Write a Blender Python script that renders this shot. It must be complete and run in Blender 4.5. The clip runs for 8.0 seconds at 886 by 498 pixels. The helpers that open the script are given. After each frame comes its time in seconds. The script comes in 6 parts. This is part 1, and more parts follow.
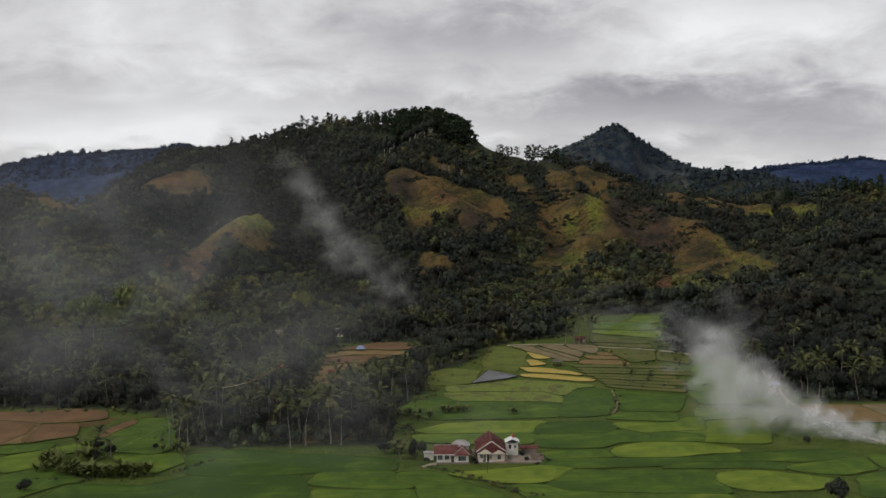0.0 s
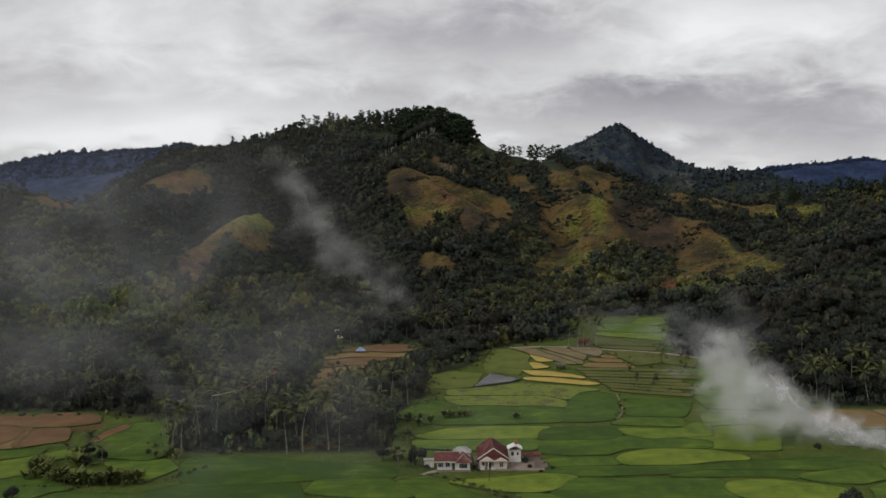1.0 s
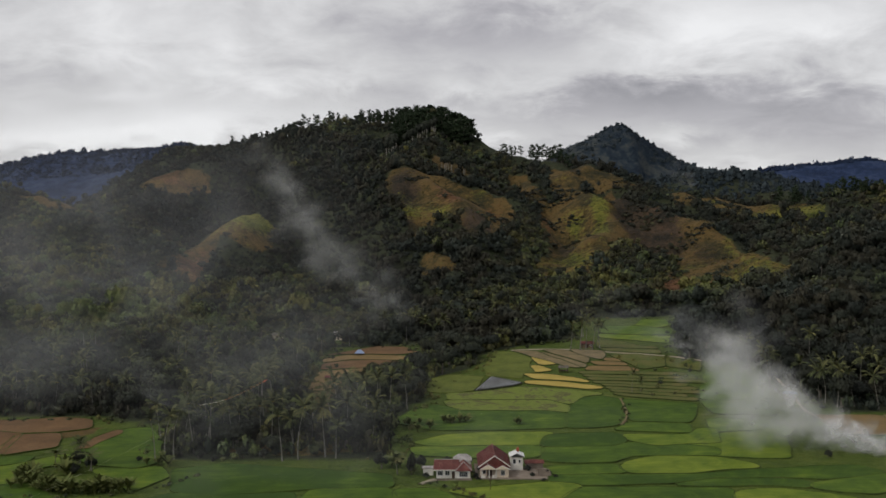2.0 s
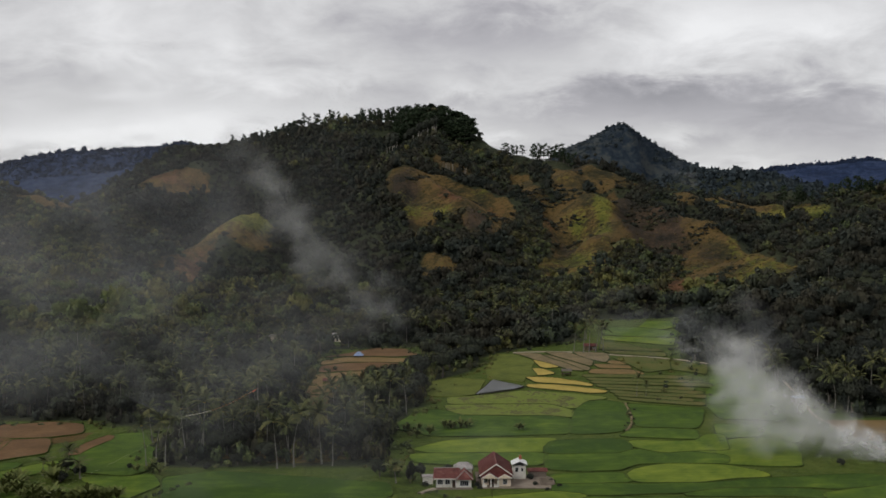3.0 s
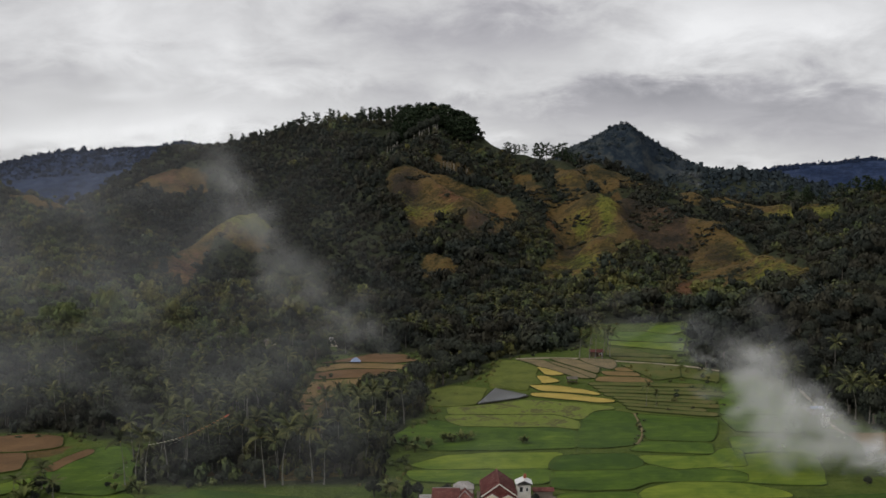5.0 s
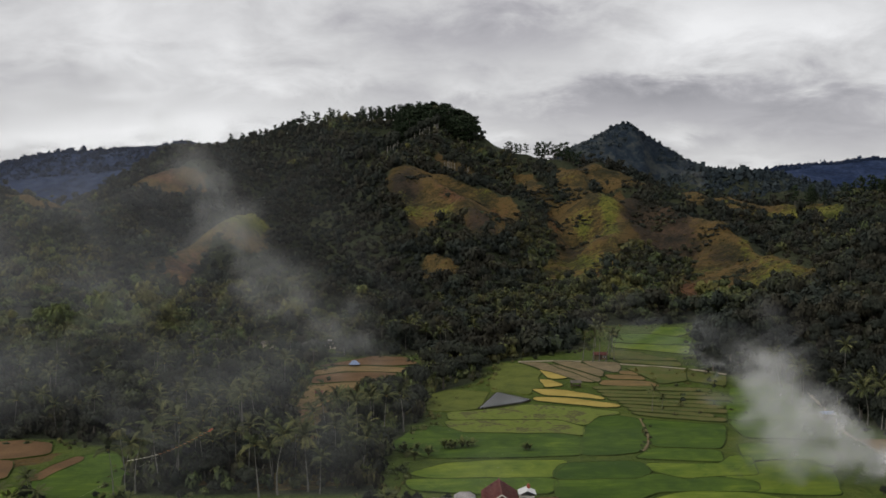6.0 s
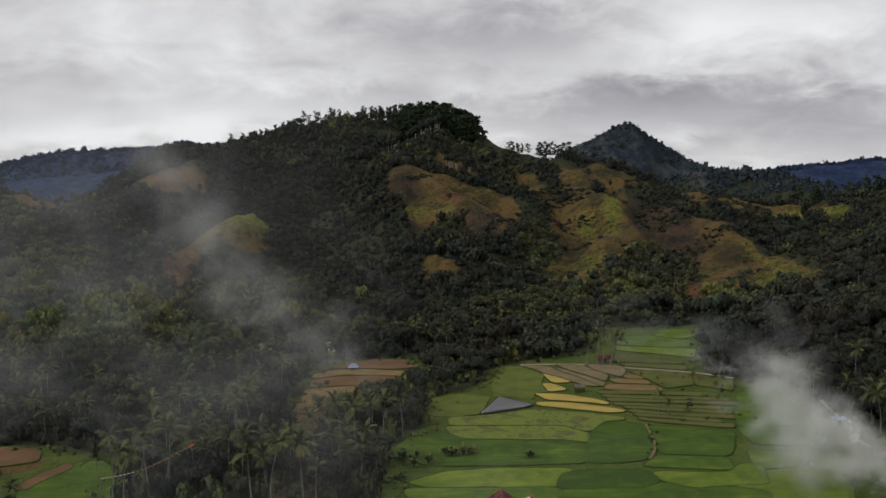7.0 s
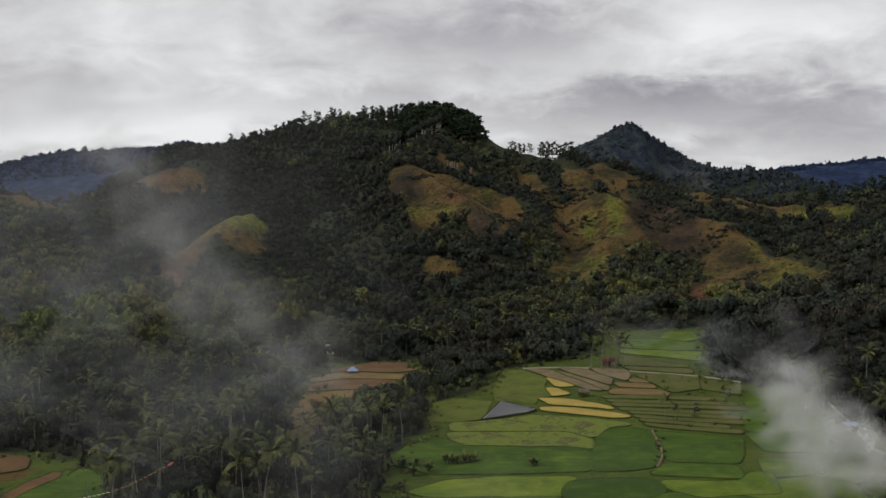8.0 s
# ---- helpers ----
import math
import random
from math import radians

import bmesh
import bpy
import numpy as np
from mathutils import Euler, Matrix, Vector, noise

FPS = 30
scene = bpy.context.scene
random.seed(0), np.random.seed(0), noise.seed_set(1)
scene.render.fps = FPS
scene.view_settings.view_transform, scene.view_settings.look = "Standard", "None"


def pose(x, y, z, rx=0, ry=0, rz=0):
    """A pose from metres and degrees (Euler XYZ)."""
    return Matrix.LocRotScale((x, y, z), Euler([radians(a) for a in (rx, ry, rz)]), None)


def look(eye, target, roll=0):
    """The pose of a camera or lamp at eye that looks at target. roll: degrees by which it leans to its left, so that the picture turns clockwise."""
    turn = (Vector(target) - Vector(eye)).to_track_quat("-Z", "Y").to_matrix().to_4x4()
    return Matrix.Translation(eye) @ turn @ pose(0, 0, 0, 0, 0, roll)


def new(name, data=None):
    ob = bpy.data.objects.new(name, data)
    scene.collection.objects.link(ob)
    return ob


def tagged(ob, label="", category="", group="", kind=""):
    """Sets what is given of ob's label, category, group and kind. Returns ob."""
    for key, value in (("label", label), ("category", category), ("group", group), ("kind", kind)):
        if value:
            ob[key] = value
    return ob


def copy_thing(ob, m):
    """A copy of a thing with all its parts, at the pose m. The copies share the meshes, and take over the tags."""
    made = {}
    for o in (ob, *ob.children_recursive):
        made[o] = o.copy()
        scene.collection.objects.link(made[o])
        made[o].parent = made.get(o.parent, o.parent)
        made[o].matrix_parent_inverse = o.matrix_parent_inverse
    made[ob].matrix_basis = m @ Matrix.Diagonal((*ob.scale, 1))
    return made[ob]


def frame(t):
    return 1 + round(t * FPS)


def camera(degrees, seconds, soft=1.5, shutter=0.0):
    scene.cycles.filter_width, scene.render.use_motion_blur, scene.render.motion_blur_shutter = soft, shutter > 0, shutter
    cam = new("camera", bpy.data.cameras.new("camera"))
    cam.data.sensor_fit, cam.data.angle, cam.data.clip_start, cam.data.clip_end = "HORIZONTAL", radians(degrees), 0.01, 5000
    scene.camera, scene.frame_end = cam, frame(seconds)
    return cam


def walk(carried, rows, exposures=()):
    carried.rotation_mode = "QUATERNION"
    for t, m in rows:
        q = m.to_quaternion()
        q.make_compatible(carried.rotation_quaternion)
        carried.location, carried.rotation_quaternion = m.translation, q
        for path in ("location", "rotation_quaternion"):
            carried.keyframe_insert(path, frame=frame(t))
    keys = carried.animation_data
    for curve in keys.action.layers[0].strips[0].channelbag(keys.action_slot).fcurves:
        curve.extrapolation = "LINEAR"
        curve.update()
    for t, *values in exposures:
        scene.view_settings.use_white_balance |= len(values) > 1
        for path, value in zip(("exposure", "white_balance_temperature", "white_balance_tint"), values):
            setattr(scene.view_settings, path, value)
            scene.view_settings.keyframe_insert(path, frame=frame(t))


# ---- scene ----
cam = camera(46.5, 8.0, soft=1.6)
PATH = [
    (0, (-0.288, -19.691, 69.167), (-0.286, -17.691, 69.121), -0.3),
    (0.5, (-0.207, -15.307, 69.175), (-0.209, -13.308, 69.129), -0.3),
    (1, (0.027, -10.959, 69.274), (0.025, -8.959, 69.228), -0.2),
    (1.5, (0.237, -6.52, 69.369), (0.234, -4.52, 69.323), -0.2),
    (3, (0.542, 7.457, 69.665), (0.536, 9.457, 69.618), -0.1),
    (3.5, (0.672, 12.198, 69.879), (0.665, 14.198, 69.831), -0.1),
    (4, (0.773, 16.919, 70.043), (0.765, 18.918, 69.996), -0.1),
    (4.5, (1.022, 21.724, 70.129), (1.013, 23.724, 70.082), -0.1),
    (6, (1.262, 36.599, 70.217), (1.251, 38.598, 70.17), -0.1),
    (6.5, (1.344, 41.533, 70.181), (1.331, 43.533, 70.134), -0.1),
    (7, (1.567, 46.371, 70.132), (1.553, 48.371, 70.086), -0.1),
    (7.5, (1.685, 51.145, 70.182), (1.67, 53.145, 70.136), -0.1),
    (8, (1.76, 55.685, 70.148), (1.743, 57.684, 70.103), -0.1),
]
walk(cam, [(t, look(e, g, r)) for t, e, g, r in PATH])

from mathutils.geometry import delaunay_2d_cdt

# ------------------------------------------------------------------ world, sun, exposure
SUN_ELEV, SUN_ROT = radians(38), radians(246)
scene.view_settings.exposure = 0.0
scene.cycles.transparent_max_bounces = 64
CLOUD_SHIFT = (7.3, -3.1, 0.0)
# banks of cloud ahead: slope to the side, slope upwards, half width, half height, lighter or darker
CLOUD_BANKS = [
    (0.142, 0.117, 0.085, 0.020, -0.13),
    (0.273, 0.180, 0.066, 0.033, 0.2),
    (0.361, 0.196, 0.060, 0.022, 0.10),
    (-0.253, 0.094, 0.104, 0.014, 0.26),
    (-0.384, 0.084, 0.071, 0.014, 0.20),
    (-0.340, 0.180, 0.142, 0.027, 0.06),
    (0.076, 0.185, 0.093, 0.025, -0.20),
    (0.213, 0.125, 0.077, 0.016, -0.26),
    (0.350, 0.117, 0.104, 0.022, -0.24),
    (0.330, 0.085, 0.150, 0.026, -0.21),
    (-0.083, 0.185, 0.066, 0.022, -0.07),
    (-0.127, 0.128, 0.088, 0.012, -0.08),
    (0.005, 0.130, 0.027, 0.010, 0.14),
    (0.224, 0.082, 0.033, 0.010, 0.20),
    (0.295, 0.060, 0.049, 0.008, 0.10),
    (0.093, 0.108, 0.060, 0.020, -0.08),
    (-0.294, 0.091, 0.030, 0.005, -0.20),
    (-0.401, 0.136, 0.088, 0.022, -0.08),
    (0.049, 0.084, 0.033, 0.007, 0.16),
]
world = bpy.data.worlds.new("world")
scene.world = world
world.use_nodes = True


class Graph:
    """Small helper round a node tree."""

    def __init__(self, tree):
        self.tree = tree
        tree.nodes.clear()

    def add(self, kind, **values):
        node = self.tree.nodes.new(kind)
        for key, value in values.items():
            if key == "op":
                node.operation = value
            elif key == "blend":
                node.data_type = "RGBA"
                node.blend_type = value
        return node

    def wire(self, a, b):
        self.tree.links.new(a, b)

    def math(self, op, a, b=None):
        node = self.tree.nodes.new("ShaderNodeMath")
        node.operation = op
        for slot, v in zip(node.inputs, (a, b)):
            if v is None:
                continue
            if isinstance(v, (int, float)):
                slot.default_value = v
            else:
                self.wire(v, slot)
        return node.outputs[0]

    def noise(self, vector, scale, detail=4.0, rough=0.55, distort=0.0):
        node = self.tree.nodes.new("ShaderNodeTexNoise")
        node.inputs["Scale"].default_value = scale
        node.inputs["Detail"].default_value = detail
        node.inputs["Roughness"].default_value = rough
        node.inputs["Distortion"].default_value = distort
        if vector is not None:
            self.wire(vector, node.inputs["Vector"])
        return node.outputs[0]

    def ramp(self, fac, stops):
        node = self.tree.nodes.new("ShaderNodeValToRGB")
        els = node.color_ramp.elements
        while len(els) < len(stops):
            els.new(0.5)
        for el, (p, c) in zip(els, stops):
            el.position = p
            el.color = (*c, 1) if len(c) == 3 else c
        self.wire(fac, node.inputs[0])
        return node.outputs[0]

    def mix(self, fac, a, b, blend="MIX"):
        node = self.tree.nodes.new("ShaderNodeMix")
        node.data_type = "RGBA"
        node.blend_type = blend
        for slot, v in ((node.inputs[0], fac), (node.inputs[6], a), (node.inputs[7], b)):
            if isinstance(v, (int, float)):
                slot.default_value = v
            elif isinstance(v, tuple):
                slot.default_value = (*v, 1)
            else:
                self.wire(v, slot)
        return node.outputs[2]


def build_world():
    g = Graph(world.node_tree)
    out = g.add("ShaderNodeOutputWorld")
    bg = g.add("ShaderNodeBackground")
    sky = g.add("ShaderNodeTexSky")
    sky.sky_type = "NISHITA"
    sky.sun_disc = False
    sky.sun_elevation, sky.sun_rotation = SUN_ELEV, SUN_ROT
    co = g.add("ShaderNodeTexCoord").outputs["Generated"]
    sep = g.add("ShaderNodeSeparateXYZ")
    g.wire(co, sep.inputs[0])
    # the cloud deck is a level sheet: its pattern shrinks towards the horizon
    up = g.math("ADD", g.math("MAXIMUM", sep.outputs[2], 0.0), 0.3)
    flat = g.add("ShaderNodeCombineXYZ")
    g.wire(g.math("DIVIDE", sep.outputs[0], up), flat.inputs[0])
    g.wire(g.math("DIVIDE", sep.outputs[1], up), flat.inputs[1])
    shift = g.add("ShaderNodeMapping")
    shift.inputs["Location"].default_value = CLOUD_SHIFT
    g.wire(flat.outputs[0], shift.inputs[0])
    big = g.noise(shift.outputs[0], 1.3, 5, 0.5, 0.7)
    fine = g.noise(shift.outputs[0], 5.5, 8, 0.6, 0.3)
    drift = g.noise(shift.outputs[0], 2.2, 5, 0.55, 0.4)
    # the banks of cloud up the valley, by their slope to the side and upwards, ragged by the noise
    ahead = g.math("MAXIMUM", sep.outputs[1], 0.08)
    u = g.math("ADD", g.math("DIVIDE", sep.outputs[0], ahead), g.math("MULTIPLY", g.math("SUBTRACT", drift, 0.5), 0.16))
    v = g.math("ADD", g.math("DIVIDE", sep.outputs[2], ahead), g.math("MULTIPLY", g.math("SUBTRACT", fine, 0.5), 0.07))
    light = g.math("ADD", 0.65, g.math("ADD", g.math("MULTIPLY", g.math("SUBTRACT", big, 0.5), 0.36), g.math("MULTIPLY", g.math("SUBTRACT", fine, 0.5), 0.62)))
    for cu, cv, wide, tall, gain in CLOUD_BANKS:
        a = g.math("DIVIDE", g.math("SUBTRACT", u, cu), wide)
        b = g.math("DIVIDE", g.math("SUBTRACT", v, cv), tall)
        q = g.math("ADD", g.math("MULTIPLY", a, a), g.math("MULTIPLY", b, b))
        light = g.math("ADD", light, g.math("MULTIPLY", g.math("EXPONENT", g.math("MULTIPLY", q, -1.0)), gain))
    cloud = g.ramp(light, [(0.12, (0.24, 0.235, 0.26)), (0.45, (0.455, 0.445, 0.47)), (0.62, (0.62, 0.615, 0.625)), (0.9, (0.885, 0.885, 0.895))])
    blue = g.mix(1.0, sky.outputs[0], (0.1, 0.1, 0.1), "MULTIPLY")
    col = g.mix(0.95, blue, cloud)
    g.wire(col, bg.inputs[0])
    bg.inputs[1].default_value = 1.0
    g.wire(bg.outputs[0], out.inputs[0])


build_world()
sun_data = bpy.data.lights.new("sun", "SUN")
sun_data.energy, sun_data.angle, sun_data.color = 1.5, radians(24), (1.0, 0.95, 0.86)
sun = new("sun", sun_data)
sun.matrix_world = look((0, 0, 500), (math.sin(SUN_ROT) * -1 * 300, math.cos(SUN_ROT) * -1 * 300, 500 - 300 * math.tan(SUN_ELEV)))


# ------------------------------------------------------------------ materials
def material(name, colors, scales=(0.2, 3.0), rough=0.8, bump=0.3, metal=0.0, tint="", spread=0.25, coords="Object", stretch=(1, 1, 1), extra=None, gloss=0.1):
    """Two scales of noise between the colours; tint names a float attribute that shifts the tone piece by piece."""
    m = bpy.data.materials.new(name)
    m.use_nodes = True
    g = Graph(m.node_tree)
    out = g.add("ShaderNodeOutputMaterial")
    p = g.add("ShaderNodeBsdfPrincipled")
    g.wire(p.outputs[0], out.inputs[0])
    co = g.add("ShaderNodeTexCoord").outputs[coords]
    mp = g.add("ShaderNodeMapping")
    mp.inputs["Scale"].default_value = stretch
    g.wire(co, mp.inputs[0])
    v = mp.outputs[0]
    big = g.noise(v, scales[0], 4, 0.6)
    fine = g.noise(v, scales[1], 4, 0.65)
    fac = g.math("ADD", g.math("MULTIPLY", big, 0.6), g.math("MULTIPLY", fine, 0.4))
    n = len(colors)
    stops = [(0.33 + 0.34 * i / max(1, n - 1), c) for i, c in enumerate(colors)]
    col = g.ramp(fac, stops)
    if tint:
        at = g.add("ShaderNodeAttribute")
        at.attribute_name = tint
        k = g.math("ADD", g.math("MULTIPLY", at.outputs["Fac"], 2 * spread), 1 - spread)
        cc = g.add("ShaderNodeCombineXYZ")
        for s in cc.inputs:
            g.wire(k, s)
        col = g.mix(1.0, col, cc.outputs[0], "MULTIPLY")
    if extra:
        col = extra(g, v, col)
    g.wire(col, p.inputs["Base Color"])
    p.inputs["Roughness"].default_value = rough
    p.inputs["Metallic"].default_value = metal
    p.inputs["Specular IOR Level"].default_value = gloss
    if bump:
        b = g.add("ShaderNodeBump")
        b.inputs["Strength"].default_value = min(bump, 1.0)
        b.inputs["Distance"].default_value = 0.3 * max(bump, 1.0) / max(scales[1], 0.2)
        g.wire(fine, b.inputs["Height"])
        g.wire(b.outputs[0], p.inputs["Normal"])
    return m


def leafy(name, dark, mid, light):
    """Foliage: tone by tree and painted crown shade (tint), and by clump (island)."""
    def vary(g, v, col):
        geo = g.add("ShaderNodeNewGeometry")
        isl = geo.outputs["Random Per Island"]
        at = g.add("ShaderNodeAttribute")
        at.attribute_name = "tint"
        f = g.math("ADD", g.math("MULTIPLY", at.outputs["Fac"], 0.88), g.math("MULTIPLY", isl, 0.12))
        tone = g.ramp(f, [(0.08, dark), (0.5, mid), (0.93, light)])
        grain = g.math("ADD", g.math("MULTIPLY", g.noise(v, 0.9, 5, 0.7), 1.1), 0.45)
        cc = g.add("ShaderNodeCombineXYZ")
        for slot in cc.inputs:
            g.wire(grain, slot)
        warm = g.ramp(g.noise(v, 0.03, 4, 0.6), [(0.42, (0.9, 1.02, 1.05)), (0.58, (1.16, 0.98, 0.86))])
        tone = g.mix(1.0, tone, warm, "MULTIPLY")
        return g.mix(1.0, g.mix(0.9, col, tone), cc.outputs[0], "MULTIPLY")
    return material(name, [dark, mid], (0.15, 1.4), 0.75, 0.6, extra=vary)


def ground_extra(g, v, col):
    at = g.add("ShaderNodeAttribute")
    at.attribute_name = "bare"
    lush = g.add("ShaderNodeAttribute")
    lush.attribute_name = "lush"
    rust = g.add("ShaderNodeAttribute")
    rust.attribute_name = "rust"
    # mask of the darker brown patches on the slopes
    fern = g.add("ShaderNodeAttribute")
    fern.attribute_name = "fern"
    a = g.noise(v, 0.035, 6, 0.7)
    b = g.noise(v, 0.22, 6, 0.75)
    c = g.noise(v, 0.75, 4, 0.7)
    f = g.math("ADD", g.math("ADD", g.math("MULTIPLY", a, 0.45), g.math("MULTIPLY", b, 0.3)), g.math("MULTIPLY", c, 0.25))
    dry = g.ramp(f, [(0.42, (0.022, 0.022, 0.012)), (0.465, (0.045, 0.037, 0.015)), (0.5, (0.075, 0.053, 0.02)), (0.54, (0.115, 0.072, 0.027)), (0.6, (0.058, 0.054, 0.019))])
    fresh = g.ramp(f, [(0.42, (0.034, 0.042, 0.009)), (0.5, (0.09, 0.096, 0.019)), (0.58, (0.165, 0.155, 0.03))])
    red = g.ramp(f, [(0.43, (0.035, 0.02, 0.012)), (0.5, (0.085, 0.042, 0.021)), (0.57, (0.15, 0.075, 0.04))])
    dark_brown = g.ramp(f, [(0.42, (0.012, 0.012, 0.01)), (0.5, (0.032, 0.025, 0.018)), (0.58, (0.065, 0.042, 0.027))])
    loose = g.math("MULTIPLY", g.math("SUBTRACT", b, 0.5), 2.2)
    step = [(0.3, (0, 0, 0)), (0.62, (0.95, 0.95, 0.95))]
    dry = g.mix(g.ramp(g.math("ADD", rust.outputs["Fac"], loose), step), dry, red)
    dry = g.mix(g.ramp(g.math("ADD", fern.outputs["Fac"], loose), step), dry, dark_brown)
    hill = g.mix(g.ramp(g.math("ADD", lush.outputs["Fac"], loose), step), dry, fresh)
    edge = g.math("ADD", at.outputs["Fac"], g.math("MULTIPLY", g.math("SUBTRACT", b, 0.5), 0.9))
    mask = g.ramp(edge, [(0.38, (0, 0, 0)), (0.58, (1, 1, 1))])
    turf = g.add("ShaderNodeAttribute")
    turf.attribute_name = "turf"
    grass = g.ramp(f, [(0.36, (0.03, 0.046, 0.01)), (0.5, (0.058, 0.084, 0.015)), (0.64, (0.1, 0.115, 0.026))])
    col = g.mix(turf.outputs["Fac"], col, grass)
    col = g.mix(mask, col, hill)
    # far ranges: blue distance haze is painted into the ground colour
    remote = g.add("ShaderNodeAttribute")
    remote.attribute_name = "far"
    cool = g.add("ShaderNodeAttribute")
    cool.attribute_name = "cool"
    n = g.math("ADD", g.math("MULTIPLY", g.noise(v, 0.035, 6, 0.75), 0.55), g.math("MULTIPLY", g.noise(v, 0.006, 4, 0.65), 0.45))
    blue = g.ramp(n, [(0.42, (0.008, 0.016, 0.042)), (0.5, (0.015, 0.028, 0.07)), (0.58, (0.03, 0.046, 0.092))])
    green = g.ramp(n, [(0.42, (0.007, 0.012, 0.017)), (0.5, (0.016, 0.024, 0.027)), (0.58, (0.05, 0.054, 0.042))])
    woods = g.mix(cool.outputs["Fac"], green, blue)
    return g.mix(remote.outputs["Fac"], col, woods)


M_GROUND = material("undergrowth", [(0.018, 0.022, 0.013), (0.028, 0.034, 0.018), (0.05, 0.05, 0.026)], (0.05, 0.28), 0.95, 2.6, extra=ground_extra)
# these base colours carry the haze that lies before the far hills
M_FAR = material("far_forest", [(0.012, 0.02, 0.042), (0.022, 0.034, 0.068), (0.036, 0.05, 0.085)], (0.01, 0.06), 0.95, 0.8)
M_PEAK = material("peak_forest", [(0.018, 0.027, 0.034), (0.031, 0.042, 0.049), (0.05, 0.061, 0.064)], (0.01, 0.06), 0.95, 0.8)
M_LEAF = leafy("broad_leaves", (0.024, 0.027, 0.023), (0.037, 0.041, 0.03), (0.115, 0.13, 0.045))
M_PALM = leafy("palm_fronds", (0.028, 0.034, 0.017), (0.07, 0.077, 0.031), (0.165, 0.16, 0.066))
M_BANANA = leafy("banana_leaves", (0.024, 0.034, 0.012), (0.055, 0.07, 0.021), (0.125, 0.132, 0.042))
M_PINE = leafy("pine_needles", (0.012, 0.02, 0.011), (0.024, 0.036, 0.018), (0.045, 0.055, 0.026))
M_BARK = material("bark", [(0.065, 0.058, 0.048), (0.145, 0.13, 0.11)], (0.5, 4), 0.9, 0.5)
M_TUFT = leafy("dry_tufts", (0.03, 0.028, 0.012), (0.066, 0.054, 0.02), (0.115, 0.092, 0.03))
M_GREYSTEM = material("grey_stem", [(0.2, 0.19, 0.17), (0.38, 0.36, 0.33)], (0.5, 4), 0.9, 0.3)
M_PALEBARK = material("pale_bark", [(0.1, 0.094, 0.082), (0.21, 0.2, 0.18)], (0.5, 4), 0.9, 0.4)


# ------------------------------------------------------------------ the lie of the land
def value_noise(x, y, seed):
    x, y = np.asarray(x, float), np.asarray(y, float)
    xi, yi = np.floor(x).astype(np.int64), np.floor(y).astype(np.int64)
    fx, fy = x - xi, y - yi
    fx, fy = fx * fx * (3 - 2 * fx), fy * fy * (3 - 2 * fy)

    def h(a, b):
        v = np.sin(a * 127.1 + b * 311.7 + seed * 74.7) * 43758.5453
        return v - np.floor(v)

    return (h(xi, yi) * (1 - fx) + h(xi + 1, yi) * fx) * (1 - fy) + (h(xi, yi + 1) * (1 - fx) + h(xi + 1, yi + 1) * fx) * fy


def fbm(x, y, size, seed, octaves=4):
    total, amp, norm = 0, 1.0, 0
    for k in range(octaves):
        total = total + amp * (value_noise(np.asarray(x) / size, np.asarray(y) / size, seed + k) - 0.5)
        norm += amp
        amp, size = amp * 0.5, size / 2.1
    return total / norm


# crest lines of the hill, its spurs and the far ranges: (x, y, z)
MAIN = [(-434, 1780, 206), (-298, 1680, 203), (-208, 1560, 218), (-135, 1520, 224), (-66, 1480, 219), (-9, 1450, 212), (27, 1430, 195), (43, 1405, 189), (74, 1350, 169), (126, 1270, 150), (147, 1190, 132)]
KNOLL = [(145, 1180, 137), (167, 1160, 140), (200, 1130, 119), (244, 1100, 104), (290, 1110, 105), (327, 1110, 97), (376, 1108, 96), (413, 1060, 99), (480, 1000, 97)]
GREEN_SPUR = [(131, 1080, 105), (152, 1000, 94), (156, 960, 76), (132, 880, 53), (108, 810, 32)]
RIGHT_SPUR = [(179, 1040, 95), (214, 960, 78), (232, 915, 72), (239, 840, 40), (247, 780, 23)]
MID_SPUR = [(-8, 1400, 200), (-45, 1090, 126), (-2, 1010, 107), (17, 950, 93), (27, 900, 78), (32, 850, 60)]
EDGE_SPUR = [(-45, 1090, 126), (0, 1080, 119), (25, 1060, 112), (45, 1040, 103), (66, 1020, 95), (75, 990, 84), (72, 930, 62)]
FOOT_SPUR = [(-49, 1080, 123), (-34, 900, 69), (-6, 830, 45), (1, 795, 31)]
LEFT_SPUR = [(-150, 1300, 140), (-172, 1180, 112), (-176, 1010, 82), (-191, 980, 80), (-205, 910, 59), (-225, 850, 39)]
UPPER_SPUR = [(-298, 1680, 203), (-302, 1430, 161), (-333, 1330, 144), (-356, 1230, 115), (-372, 1130, 95)]
SIDE_HILL = [(-590, 1080, 126), (-427, 980, 101), (-387, 960, 100), (-350, 940, 90), (-292, 880, 65)]
LEFT_RISE = [(-415, 680, 63), (-300, 680, 43), (-247, 640, 27), (-198, 600, 15)]
RIGHT_RISE = [(452, 880, 91), (327, 740, 67), (237, 600, 37), (202, 540, 25)]
FAR_LEFT = [(-2600, 3000, 190), (-1540, 3180, 250), (-1408, 3280, 264), (-1228, 3280, 293), (-957, 3280, 313), (-800, 3230, 323), (-632, 3180, 245), (-300, 3100, 180)]
CONE = [(250, 3080, 240), (337, 3080, 288), (446, 3130, 334), (510, 3180, 372), (545, 3180, 384), (585, 3180, 352), (640, 3170, 312), (704, 3130, 262), (790, 3080, 222)]
MIDDLE = [(340, 1850, 110), (383, 1880, 138), (468, 1930, 166), (546, 1980, 174), (611, 1980, 165), (677, 1980, 140), (900, 2000, 120)]
